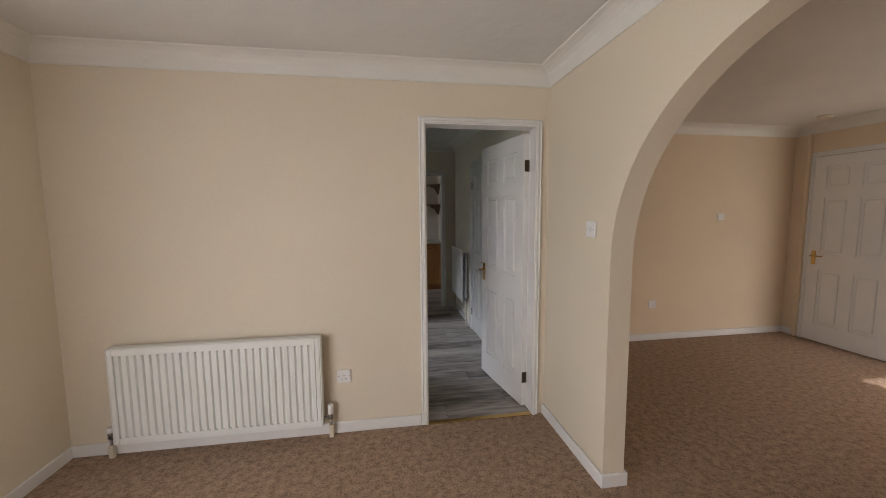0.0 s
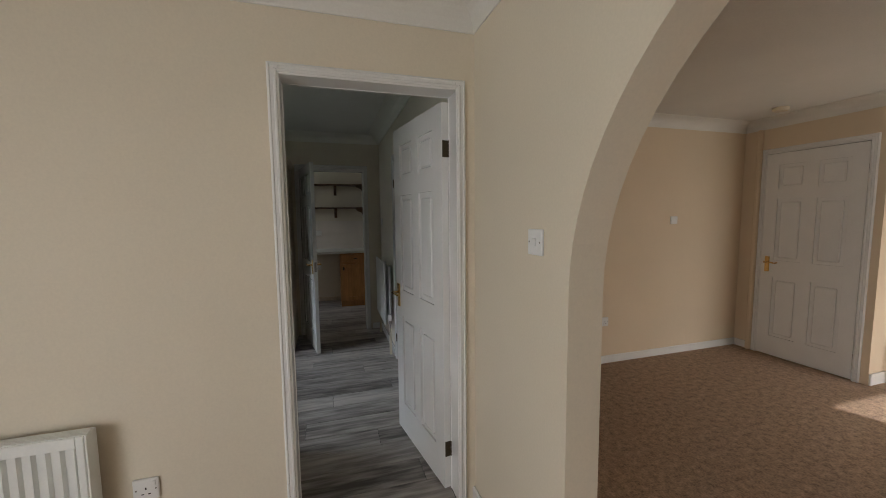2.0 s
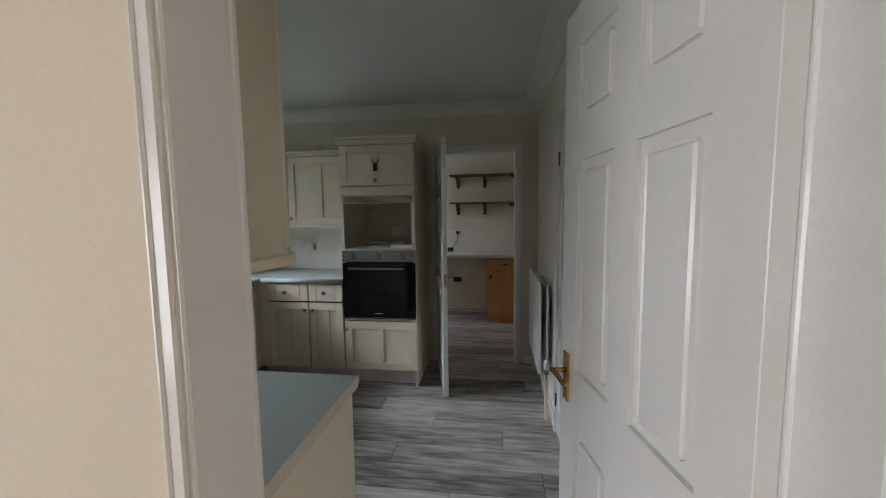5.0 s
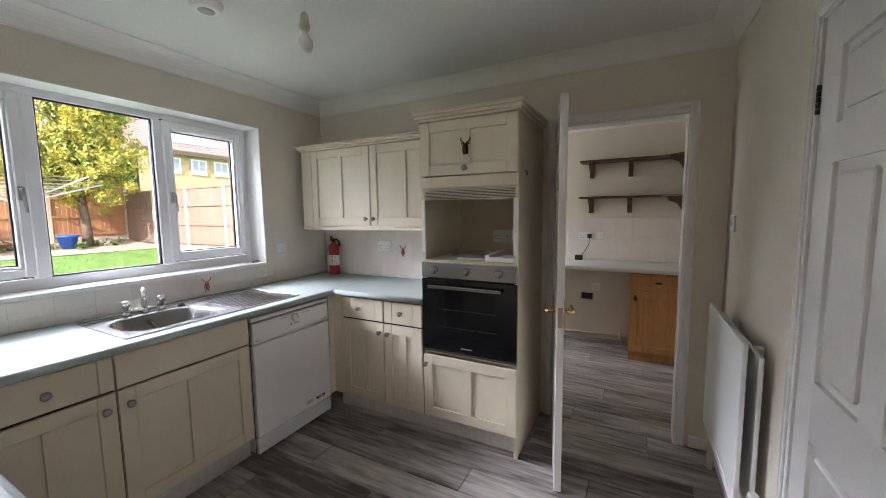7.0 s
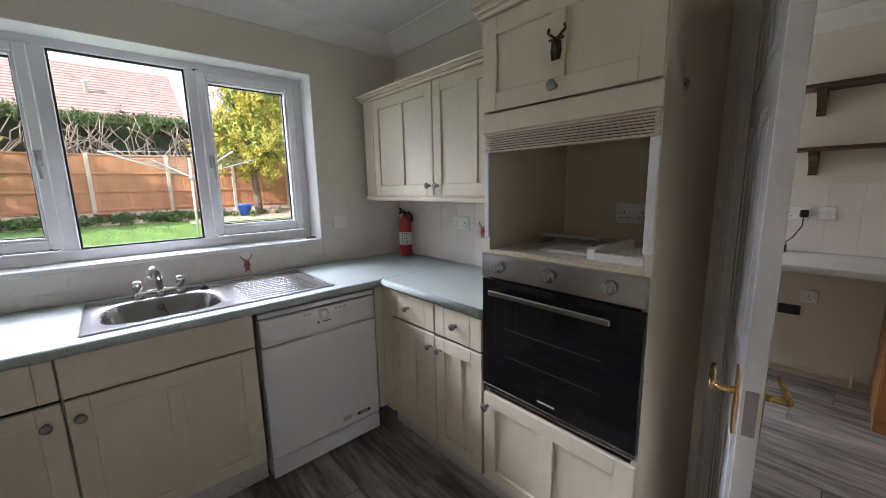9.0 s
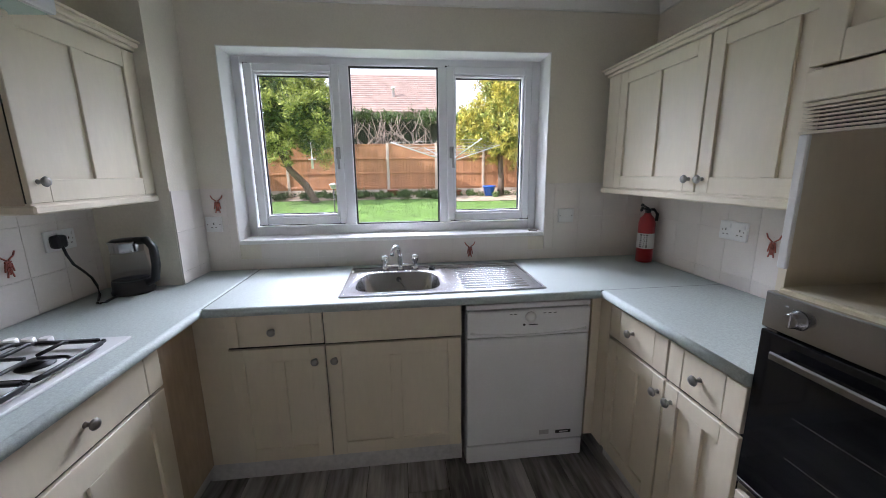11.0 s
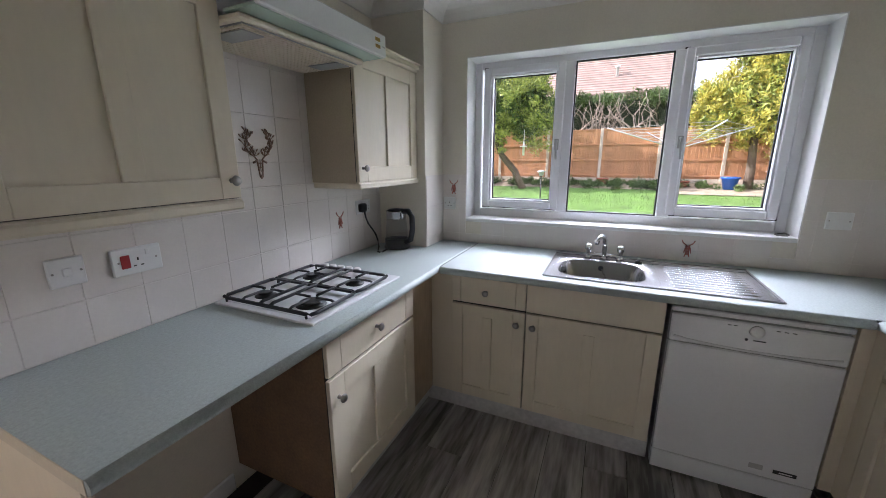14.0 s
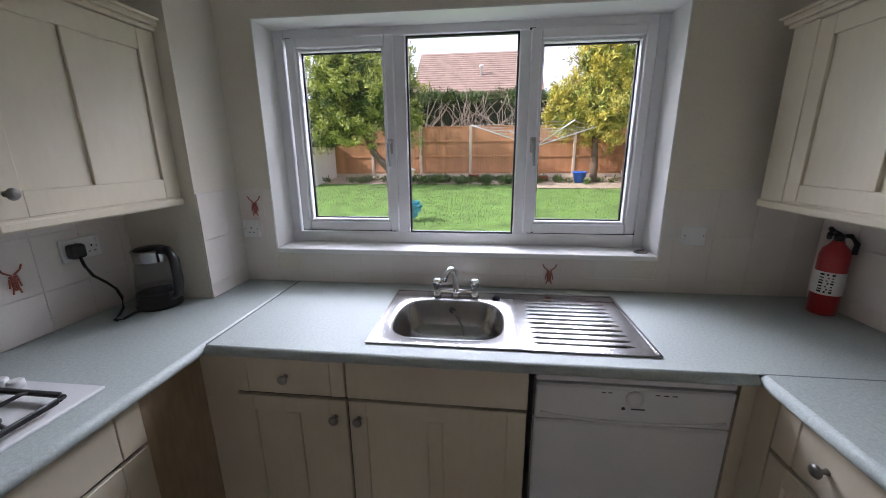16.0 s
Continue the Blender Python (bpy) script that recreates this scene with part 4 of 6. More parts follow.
for y, w in ((4.985, 0.012), (5.005, 0.012), (5.145, 0.014), (5.17, 0.014), (5.195, 0.014)):
    part("mark", bx(-0.6555, -0.6545, y, y + w, 0.795, 0.7985), M_BLACK, cp)
part("badge", bx(-0.6555, -0.6545, 5.078, 5.12, 0.740, 0.745), M_BLACK, cp)
part("badge_dot", lathe(bmesh.new(), [(0.006, 0), (0.006, 0.001)], F=frame_of((-0.6552, 5.055, 0.743), "+x"), n=12), M_BLACK, cp)
part("sticker", bx(-0.6555, -0.6545, 5.235, 5.315, 0.150, 0.168), M_BLACK, dd, "dark energy label strip")
part("sticker_mark", bx(-0.6548, -0.6542, 5.255, 5.30, 0.156, 0.161), M_PAPER, dd)
part("sticker", bx(-0.6555, -0.6545, 5.15, 5.20, 0.150, 0.175), M_GREYPRINT, dd, "faded grey sticker")

# hob
hob = thing("gas_hob", (-0.078, 3.313, 0.900), "white four-burner gas hob with black pan supports", "hob")
HX0, HX1, HY0, HY1 = -0.380, 0.226, 3.053, 3.572
part("hob_plate", bx(HX0, HX1, HY0, HY1, 0.8996, 0.910, bev=0.004, seg=2), M_DW, hob)
part("hob_well", bx(HX0 + 0.085, HX1 - 0.03, HY0 + 0.035, HY1 - 0.035, 0.9085, 0.9122, bev=0.001), M_DW, hob)
for x, y, r in ((-0.19, 3.19, 0.036), (-0.19, 3.44, 0.030), (0.09, 3.19, 0.030), (0.09, 3.44, 0.045)):
    b = part("burner", lathe(bmesh.new(), [(r + 0.014, 0.912), (r + 0.012, 0.916), (r, 0.918), (r - 0.002, 0.922)], F=Matrix.Translation((x, y, 0)), n=22), M_IRON, hob)
    part("burner_cap", lathe(bmesh.new(), [(r - 0.002, 0.922), (r - 0.001, 0.927), (r - 0.010, 0.930)], F=Matrix.Translation((x, y, 0)), n=22), M_BLACK, b)
for x0, x1 in ((-0.305, -0.060), (-0.054, 0.205)):
    bm = bmesh.new()
    y0, y1, z = 3.078, 3.550, 0.930
    k = 0.025
    tube(bm, [(x0 + k, y0, z), (x1 - k, y0, z), (x1 - 0.006, y0 + 0.006, z), (x1, y0 + k, z), (x1, y1 - k, z), (x1 - 0.006, y1 - 0.006, z), (x1 - k, y1, z),
              (x0 + k, y1, z), (x0 + 0.006, y1 - 0.006, z), (x0, y1 - k, z), (x0, y0 + k, z), (x0 + 0.006, y0 + 0.006, z), (x0 + k, y0, z)], 0.0078, 8)
    cx = (x0 + x1) / 2
    for y in (3.288, 3.342):        # two long bars across the middle
        tube(bm, [(x0, y, z), (x0 + 0.02, y, z + 0.008), (x1 - 0.02, y, z + 0.008), (x1, y, z)], 0.007, 8)
    for y, out in ((3.19, -1), (3.44, 1)):      # stepped fingers round each burner
        ye = y0 if out < 0 else y1
        tube(bm, [(cx, ye, z), (cx, ye - out * 0.02, z + 0.008), (cx, y + out * 0.018, z + 0.008)], 0.0055, 8)
        for sx in (-1, 1):
            xe = x0 if sx < 0 else x1
            tube(bm, [(xe, y, z), (xe - sx * 0.018, y, z + 0.008), (cx + sx * 0.018, y, z + 0.008)], 0.0055, 8)
        tube(bm, [(cx, y - out * 0.10, z + 0.008), (cx, y - out * 0.018, z + 0.008)], 0.0055, 8)
    for xx in (x0, x1):
        for yy in (y0 + k, y1 - k):
            tube(bm, [(xx, yy, z), (xx, yy, 0.912)], 0.005, 6)
    part("pan_support", bm, M_IRON, hob, "black enamelled wire pan support")
for i in range(5):
    part("hob_knob", lathe(bmesh.new(), [(0.019, 0.912), (0.018, 0.930), (0.014, 0.934)], F=Matrix.Translation((-0.345, 3.13 + i * 0.052, 0)), n=16), M_WHITE, hob, "white plastic hob knob")

# cooker hood between the wall units
hood = thing("cooker_hood", (-0.09, 3.25, 1.90), "white slimline cooker hood with pale green glass visor", "cooker hood")
part("hood_body", bx(-0.400, 0.245, 3.033, 3.32, 1.925, 2.00, bev=0.004), M_DW, hood)
part("hood_base", bx(-0.395, 0.24, 3.04, 3.405, 1.893, 1.9135, bev=0.006), M_CAB, hood)
part("visor", prism(bmesh.new(), [(3.345, 1.915), (3.479, 1.918), (3.479, 1.926), (3.345, 1.924)], "x", -0.43, 0.245), M_HOODGL, hood, "pale green translucent visor")
fp = part("front_panel", bx(-0.435, 0.247, 3.478, 3.502, 1.918, 2.01, bev=0.005), M_DW, hood)
part("top_panel", bx(-0.43, 0.245, 3.32, 3.48, 1.998, 2.008, bev=0.003), M_DW, hood)
for z in (1.945, 1.972):
    part("switch", bx(-0.385, -0.35, 3.501, 3.505, z, z + 0.014, bev=0.001), M_BRASS, fp, "small brown rocker switch")
part("badge", bx(-0.425, -0.405, 3.501, 3.503, 1.955, 1.961), M_GREYPRINT, fp)
gr = part("filter", bx(-0.37, 0.215, 3.06, 3.385, 1.888, 1.8925), M_GREYPL, hood, "perforated grease filter")
for i in range(30):
    part("filter_bar", bx(-0.365 + i * 0.0195, -0.355 + i * 0.0195, 3.065, 3.38, 1.882, 1.8877), M_CAB, gr)
for i in range(16):
    part("filter_bar", bx(-0.368, 0.213, 3.066 + i * 0.0205, 3.076 + i * 0.0205, 1.8815, 1.8872), M_CAB, gr)
for x in (-0.345, 0.11):
    part("lamp_cover", bx(x, x + 0.085, 3.20, 3.36, 1.877, 1.8812, bev=0.001), M_GREYPL, hood, "grey lamp cover")

# kettle with its lead
ket = thing("kettle", (-0.945, 3.215, 0.900), "glass kettle with black base, lid and handle", "kettle")
K = Matrix.Translation((-0.945, 3.215, 0.900)) @ Matrix.Diagonal((1.1, 1.1, 1.08, 1))
part("kettle_base", lathe(bmesh.new(), [(0.076, 0.0), (0.078, 0.012), (0.072, 0.020), (0.072, 0.055), (0.070, 0.060)], F=K, n=28), M_BLACK, ket)
part("kettle_body", lathe(bmesh.new(), [(0.070, 0.061), (0.069, 0.10), (0.061, 0.17), (0.056, 0.186), (0.0535, 0.186), (0.0585, 0.168), (0.0665, 0.10), (0.0675, 0.064)], F=K, n=28), M_KGLASS, ket, "clear glass kettle body")
part("water", lathe(bmesh.new(), [(0.0655, 0.0645), (0.0650, 0.085)], F=K, n=28), M_KGLASS, ket)
part("collar", lathe(bmesh.new(), [(0.0575, 0.184), (0.058, 0.188), (0.058, 0.218), (0.063, 0.226), (0.060, 0.231)], F=K, n=28), M_STEEL, ket, "steel collar and spout")
part("kettle_lid", lathe(bmesh.new(), [(0.056, 0.231), (0.046, 0.238), (0.01, 0.242)], F=K, n=24), M_BLACK, ket)
part("kettle_handle", tube(bmesh.new(), [(-0.935, 3.265, 1.148), (-0.922, 3.32, 1.152), (-0.910, 3.352, 1.12), (-0.912, 3.352, 1.04), (-0.925, 3.33, 0.968), (-0.935, 3.285, 0.945)], 0.0185, 12), M_BLACK, ket)
part("cord", tube(bmesh.new(), [(-0.780, 3.082, 1.165), (-0.785, 3.088, 1.12), (-0.805, 3.09, 1.075), (-0.845, 3.09, 1.035), (-0.875, 3.095, 0.995), (-0.882, 3.105, 0.955), (-0.860, 3.125, 0.918), (-0.815, 3.150, 0.9055), (-0.775, 3.175, 0.905), (-0.768, 3.190, 0.905), (-0.790, 3.200, 0.905), (-0.835, 3.195, 0.906), (-0.875, 3.205, 0.909)], 0.0055, 8), M_BLACK, ket)

# fire extinguisher
ext = thing("fire_extinguisher", (-1.13, 5.955, 0.900), "small red fire extinguisher with white label", "fire extinguisher")
E0 = Matrix.Translation((-1.13, 5.955, 0.900))
part("cylinder", lathe(bmesh.new(), [(0.040, 0.0), (0.046, 0.006), (0.046, 0.235), (0.040, 0.262), (0.020, 0.285), (0.018, 0.295)], F=E0, n=28), M_RED, ext)
lb = part("label", lathe(bmesh.new(), [(0.0462, 0.085), (0.0468, 0.086), (0.0468, 0.175), (0.0462, 0.176)], F=E0, n=28), M_PAPER, ext, "white instruction label")
for i in range(7):
    for k, (turn, wide) in enumerate(((-8, 7), (3 + 3 * (i % 2), 3), (14, 5 - i % 3))):
        a = radians(-52 + turn * 1.8)
        m = E0 @ Matrix.Rotation(a, 4, "Z") @ Matrix.Translation((0.0468, 0, 0.094 + i * 0.0115))
        part("print_bar", box(bmesh.new(), -0.0005, 0.0006, -wide * 0.0009, wide * 0.0009, 0, 0.0045 if i % 3 else 0.007, F=m), M_BLACK, lb)
vb = lathe(bmesh.new(), [(0.016, 0.295), (0.016, 0.315), (0.010, 0.320)], F=E0, n=14)
tube(vb, [(-1.13, 5.955, 1.21), (-1.12, 5.91, 1.225), (-1.09, 5.885, 1.215)], 0.008, 8)
tube(vb, [(-1.13, 5.955, 1.22), (-1.115, 5.905, 1.245), (-1.08, 5.88, 1.245)], 0.008, 8)
part("valve", vb, M_BLACK, ext)
part("hose", tube(bmesh.new(), [(-1.145, 5.95, 1.21), (-1.12, 5.985, 1.215), (-1.095, 5.99, 1.19), (-1.092, 5.985, 1.15)], 0.009, 8), M_BLACK, ext)


# ---- electrical plates ----
def plate(name, label, F, w, h, kind="socket", n=1):
    base = F @ Vector((0, 0, 0))
    ob = thing(name, base, label, "switch" if kind == "switch" else "socket")
    part("plate", box(bmesh.new(), -w / 2, w / 2, -h / 2, h / 2, 0, 0.011, bev=0.003, F=F), M_WHITE, ob)
    if kind == "socket":
        for i in range(n):
            c = (i - (n - 1) / 2) * (w * 0.5)
            for du, dv, pw, ph in ((0, 0.012, 0.005, 0.010), (-0.011, -0.010, 0.009, 0.004), (0.011, -0.010, 0.009, 0.004)):
                part("pin_hole", box(bmesh.new(), c + du - pw / 2, c + du + pw / 2, dv - 0.008 - ph / 2, dv - 0.008 + ph / 2, 0.0108, 0.0114, F=F), M_DARK, ob)
            part("rocker", box(bmesh.new(), c + (0.017 if n > 1 else 0.024), c + (0.027 if n > 1 else 0.034), 0.014, 0.032, 0.010, 0.015, bev=0.001, F=F), M_WHITE, ob)
    elif kind == "switch":
        part("rocker", box(bmesh.new(), -0.0115, 0.0115, -0.0125, 0.0125, 0.010, 0.016, bev=0.002, F=F), M_WHITE, ob)
    for s in (-1, 1):
        part("screw", lathe(bmesh.new(), [(0.0035, 0.011), (0.003, 0.0118)], F=F @ Matrix.Translation((s * w * 0.38, 0, 0)), n=10), M_NICKEL, ob)
    return ob


plate("wall_socket", "white single socket beside the radiator", frame_of((0.42, 2.929, 0.385), "-y"), 0.086, 0.086)
plate("light_switch", "white single light switch by the archway", frame_of((1.799, 2.368, 1.345), "-x"), 0.086, 0.086, "switch")
plate("wall_socket", "small white socket low on the far room wall", frame_of((3.62, 4.169, 0.41), "-y"), 0.086, 0.086)
plate("thermostat_plate", "small cream plate on the far room wall", frame_of((4.42, 4.169, 1.37), "-y"), 0.086, 0.075, "blank")
plate("wall_socket", "white double socket beside the window", frame_of((WX + 0.007, 3.45, 1.172), "+x"), 0.086, 0.086)
plate("fused_spur", "white blank fused spur plate beside the window", frame_of((WX + 0.007, 5.52, 1.172), "+x"), 0.10, 0.086, "blank")
plate("wall_socket", "white double socket under the wall unit", frame_of((-0.61, OY - 0.007, 1.165), "-y"), 0.146, 0.086, n=2)
plate("wall_socket", "white double socket inside the oven niche", frame_of((0.45, 6.004, 1.27), "-y"), 0.146, 0.086, n=2)
plate("light_switch", "wide white switch plate at the worktop end", frame_of((0.847, KY + 0.008, 1.150), "+y"), 0.086, 0.086, "switch")
plate("light_switch", "white switch plate above the worktop", frame_of((0.637, KY + 0.008, 1.152), "+y"), 0.086, 0.086, "switch")
ck = plate("cooker_switch", "white cooker control unit with red switch", frame_of((0.455, KY + 0.008, 1.145), "+y"), 0.146, 0.090)
Fc = frame_of((0.455, KY + 0.008, 1.145), "+y")
part("red_switch", box(bmesh.new(), -0.050, -0.024, -0.022, 0.022, 0.010, 0.016, bev=0.002, F=Fc), M_RED, ck, "red rocker switch")
pl = plate("wall_socket", "white double socket with the kettle plugged in", frame_of((-0.822, KY + 0.008, 1.18), "+y"), 0.146, 0.086, n=2)
part("plug", box(bmesh.new(), -0.027, 0.027, -0.03, 0.026, 0.012, 0.05, bev=0.012, seg=2, F=frame_of((-0.784, KY + 0.008, 1.18), "+y")), M_BLACK, pl, "black three-pin plug")
plate("light_switch", "white light switch beside the radiator", frame_of((1.749, 5.86, 1.37), "-x"), 0.086, 0.086, "switch")
plate("wall_socket", "white double socket in the utility room", frame_of((0.80, 7.892, 1.165), "-y"), 0.146, 0.086, n=2)
plate("fused_spur", "white switch plate in the utility room", frame_of((0.95, 7.892, 1.17), "-y"), 0.086, 0.086, "switch")
plate("wall_socket", "white socket under the utility worktop", frame_of((0.92, 7.899, 0.59), "-y"), 0.086, 0.086)
bp = thing("back_box", (0.83, 7.899, 0.48), "open black electrical back box in the utility wall", "electrical box")
part("box_body", bx(0.77, 0.89, 7.885, 7.899, 0.445, 0.515, bev=0.003), M_BLACK, bp)
ch = thing("charger", (0.80, 7.84, 0.900), "black charger with cable on the utility worktop", "charger")
part("charger_body", bx(0.70, 0.78, 7.78, 7.85, 0.900, 0.955, bev=0.004), M_BLACK, ch)
part("cable", tube(bmesh.new(), [(0.84, 7.875, 1.16), (0.84, 7.865, 1.08), (0.80, 7.86, 1.0), (0.76, 7.85, 0.955)], 0.004, 6), M_BLACK, ch)
part("plug", bx(0.82, 0.865, 7.85, 7.881, 1.14, 1.19, bev=0.006), M_BLACK, ch)


# ---- radiators ----
def radiator(label, F, w, z0, z1, flutes, valve_sides=(0, 1), back=0.10):
    """Panel radiator: w along u, its front at local w = 0."""
    ob = thing("radiator", F @ Vector((w / 2, z0, -back / 2)), label, "radiator")
    bm = bmesh.new()
    pts, rim_w = [], 0.028
    if flutes:
        p = (w - 2 * rim_w) / flutes
        for i in range(flutes):
            u = rim_w + i * p
            pts += [(u, -0.014), (u + 0.20 * p, -0.014), (u + 0.36 * p, 0.0), (u + 0.84 * p, 0.0)]
        pts += [(w - rim_w, -0.014)]
    else:
        pts = [(rim_w, -0.001), (w - rim_w, -0.001)]
    lo = [bm.verts.new((u, z0 + 0.04, d)) for u, d in pts]
    hi = [bm.verts.new((u, z1 - 0.04, d)) for u, d in pts]
    for i in range(len(pts) - 1):
        bm.faces.new((lo[i], lo[i + 1], hi[i + 1], hi[i]))
    bmesh.ops.transform(bm, matrix=F, verts=lo + hi)
    front = part("front_panel", bm, M_RAD, ob)
    twin = bool(flutes)
    for a in ((0.004, rim_w + 0.001, z0, z1), (w - rim_w - 0.001, w - 0.004, z0, z1), (rim_w, w - rim_w, z0, z0 + 0.042), (rim_w, w - rim_w, z1 - 0.042, z1)):
        part("pressed_edge", box(bmesh.new(), *a, -0.016, 0.001, bev=0.003, F=F), M_RAD, front)
    part("rear_panel", box(bmesh.new(), 0.004, w - 0.004, z0, z1 - (0.004 if twin else 0.045), -back + 0.03, -back + 0.045, bev=0.003, F=F), M_RAD, ob)
    fb = bmesh.new()
    for i in range(24 if twin else 2):
        u = 0.03 + (w - 0.06) * i / 23
        box(fb, u - 0.001, u + 0.001, z0 + 0.03, z1 - (0.02 if twin else 0.08), -back + 0.045, -0.016, F=F)
    part("convector_fins", fb, M_RAD, ob)
    for u in (0, w) if twin else ():
        part("side_cover", box(bmesh.new(), u - 0.003, u + 0.003, z0 + 0.002, z1, -back + 0.03, -0.001, bev=0.001, F=F), M_RAD, ob)
    tg = bmesh.new()
    for i in range(5):
        d = -back + 0.034 + i * (back - 0.038) / 5
        box(tg, 0, w, z1 - 0.002, z1 + 0.003, d, d + 0.008, F=F)
    if twin:
        part("top_grille", tg, M_RAD, ob)
    for s in valve_sides:
        u = w + 0.045 if s else -0.045
        vb = tube(bmesh.new(), [F @ Vector((w if s else 0.0, z0 + 0.035, -back / 2)), F @ Vector((u, z0 + 0.035, -back / 2))], 0.009, 8)
        vb = tube(vb, [F @ Vector((u, 0.0, -back / 2)), F @ Vector((u, z0 + 0.05, -back / 2))], 0.0075, 8)
        lathe(vb, [(0.014, -0.015), (0.014, 0.02), (0.010, 0.024)], F=Matrix.Translation(F @ Vector((u, z0 + 0.035, -back / 2))), n=12)
        v = part("valve", vb, M_NICKEL, ob, "tarnished radiator valve")
        part("valve_cap", lathe(bmesh.new(), [(0.017, 0.024), (0.019, 0.03), (0.019, 0.075 if s else 0.045), (0.014, 0.085 if s else 0.055)], F=Matrix.Translation(F @ Vector((u, z0 + 0.035, -back / 2))), n=14), M_WHITE, v, "white plastic valve cap")
        part("pipe_cover", box(bmesh.new(), u - 0.014, u + 0.014, 0.0, z0 - 0.02, -back / 2 - 0.012, -back / 2 + 0.012, bev=0.003, F=F), M_COPPER, v)
    for u in (0.15, w - 0.15):
        part("bracket", box(bmesh.new(), u - 0.015, u + 0.015, z0 + 0.05, z1 - 0.05, -back, -back + 0.031, F=F), M_RAD, ob)
    return ob


radiator("long white fluted panel radiator on the cream wall", frame_of((-0.882, 2.839, 0), "-y"), 1.172, 0.10, 0.675, 28, back=0.091)
radiator("white double panel radiator in the far room", frame_of((5.60, 2.99, 0), "-y"), 1.12, 0.24, 0.81, 26, back=0.109)
radiator("flat-fronted white radiator behind the kitchen door", frame_of((1.655, 5.80, 0), "-x"), 0.70, 0.30, 0.955, 0, back=0.094)

# ---- lamps and ceiling fittings ----


def pendant(label, x, y, top, drop, clear):
    ob = thing("pendant_light", (x, y, top), label, "ceiling light")
    part("ceiling_rose", lathe(bmesh.new(), [(0.048, top), (0.045, top - 0.012), (0.020, top - 0.026)], F=Matrix.Translation((x, y, 0)), n=22), M_WHITE, ob)
    part("flex", tube(bmesh.new(), [(x, y, top - 0.02), (x, y, top - drop)], 0.0035, 6), M_WHITE, ob)
    z = top - drop
    part("lamp_holder", lathe(bmesh.new(), [(0.010, z + 0.012), (0.016, z), (0.018, z - 0.03), (0.021, z - 0.032), (0.021, z - 0.052), (0.016, z - 0.058)], F=Matrix.Translation((x, y, 0)), n=18), M_WHITE if clear else M_COPPER, ob)
    part("bulb", lathe(bmesh.new(), [(0.012, z - 0.058), (0.014, z - 0.075), (0.029, z - 0.10), (0.030, z - 0.12), (0.022, z - 0.14), (0.004, z - 0.149)], F=Matrix.Translation((x, y, 0)), n=20), M_GLASS if clear else M_WHITE, ob, "clear glass bulb" if clear else "white frosted bulb, unlit")


pendant("bare bulb hanging from the far room ceiling rose", 3.78, 2.27, LCEIL, 0.22, True)
pendant("bare white bulb on a ceiling flex in the kitchen", 0.045, 4.62, KCEIL, 0.16, False)
sm = thing("smoke_alarm", (-0.50, 4.55, KCEIL), "round white smoke alarm on the kitchen ceiling", "smoke alarm")
part("alarm_body", lathe(bmesh.new(), [(0.070, KCEIL), (0.070, KCEIL - 0.014), (0.058, KCEIL - 0.034), (0.050, KCEIL - 0.038)], F=Matrix.Translation((-0.50, 4.55, 0)), n=28), M_WHITE, sm)
part("alarm_grille", lathe(bmesh.new(), [(0.036, KCEIL - 0.0355), (0.034, KCEIL - 0.041), (0.016, KCEIL - 0.043)], F=Matrix.Translation((-0.50, 4.55, 0)), n=24), M_GREYPL, sm)
sm = thing("smoke_alarm", (5.0, 3.65, LCEIL), "flat cream smoke alarm on the far room ceiling", "smoke alarm")
part("alarm_body", lathe(bmesh.new(), [(0.06, LCEIL), (0.06, LCEIL - 0.02), (0.045, LCEIL - 0.032)], F=Matrix.Translation((5.0, 3.65, 0)), n=24), M_COPPER, sm)
solid("trim_pipe_boxing", bx(5.30, 5.349, 3.99, 4.03, 0.0, 2.26, bev=0.01), M_FAR, "painted pipe casing beside the door", "pipe casing")

# ---- utility room ----
uc = thing("pine_cabinet", (1.49, 7.60, 0), "honey pine base cupboard with one drawer and door", "kitchen cabinet")
FU = frame_of((0, 7.33, 0), "-y")
part("body", box(bmesh.new(), 1.265, 1.735, 0.09, 0.862, -0.56, 0, F=FU), M_OAK, uc)
part("plinth", box(bmesh.new(), 1.27, 1.735, 0.0, 0.088, -0.52, -0.03, F=FU), M_OAK, uc)
for nm, v0, v1, hu, hv in (("drawer", 0.70, 0.845, 1.50, 0.775), ("door", 0.10, 0.69, 1.315, 0.62)):
    o = shaker(nm, uc, FU, 1.265, 1.735, v0, v1, muntin=False, material=M_OAK, s=0.06 if nm == "door" else 0.03)
    part("handle", lathe(bmesh.new(), [(0.004, 0.018), (0.024, 0.024), (0.014, 0.034), (0.003, 0.037)], F=FU @ Matrix.Translation((hu, hv, 0)) @ Matrix.Diagonal((1.3 if nm == "drawer" else 0.7, 0.5 if nm == "drawer" else 1.2, 1, 1)), n=14), M_HINGE, o, "dark bronze drop handle")
short_top("pale laminate worktop in the utility room", WX + 0.01, 1.745, 7.895, 7.295, 0.900, 7.295, top=M_WTOP)
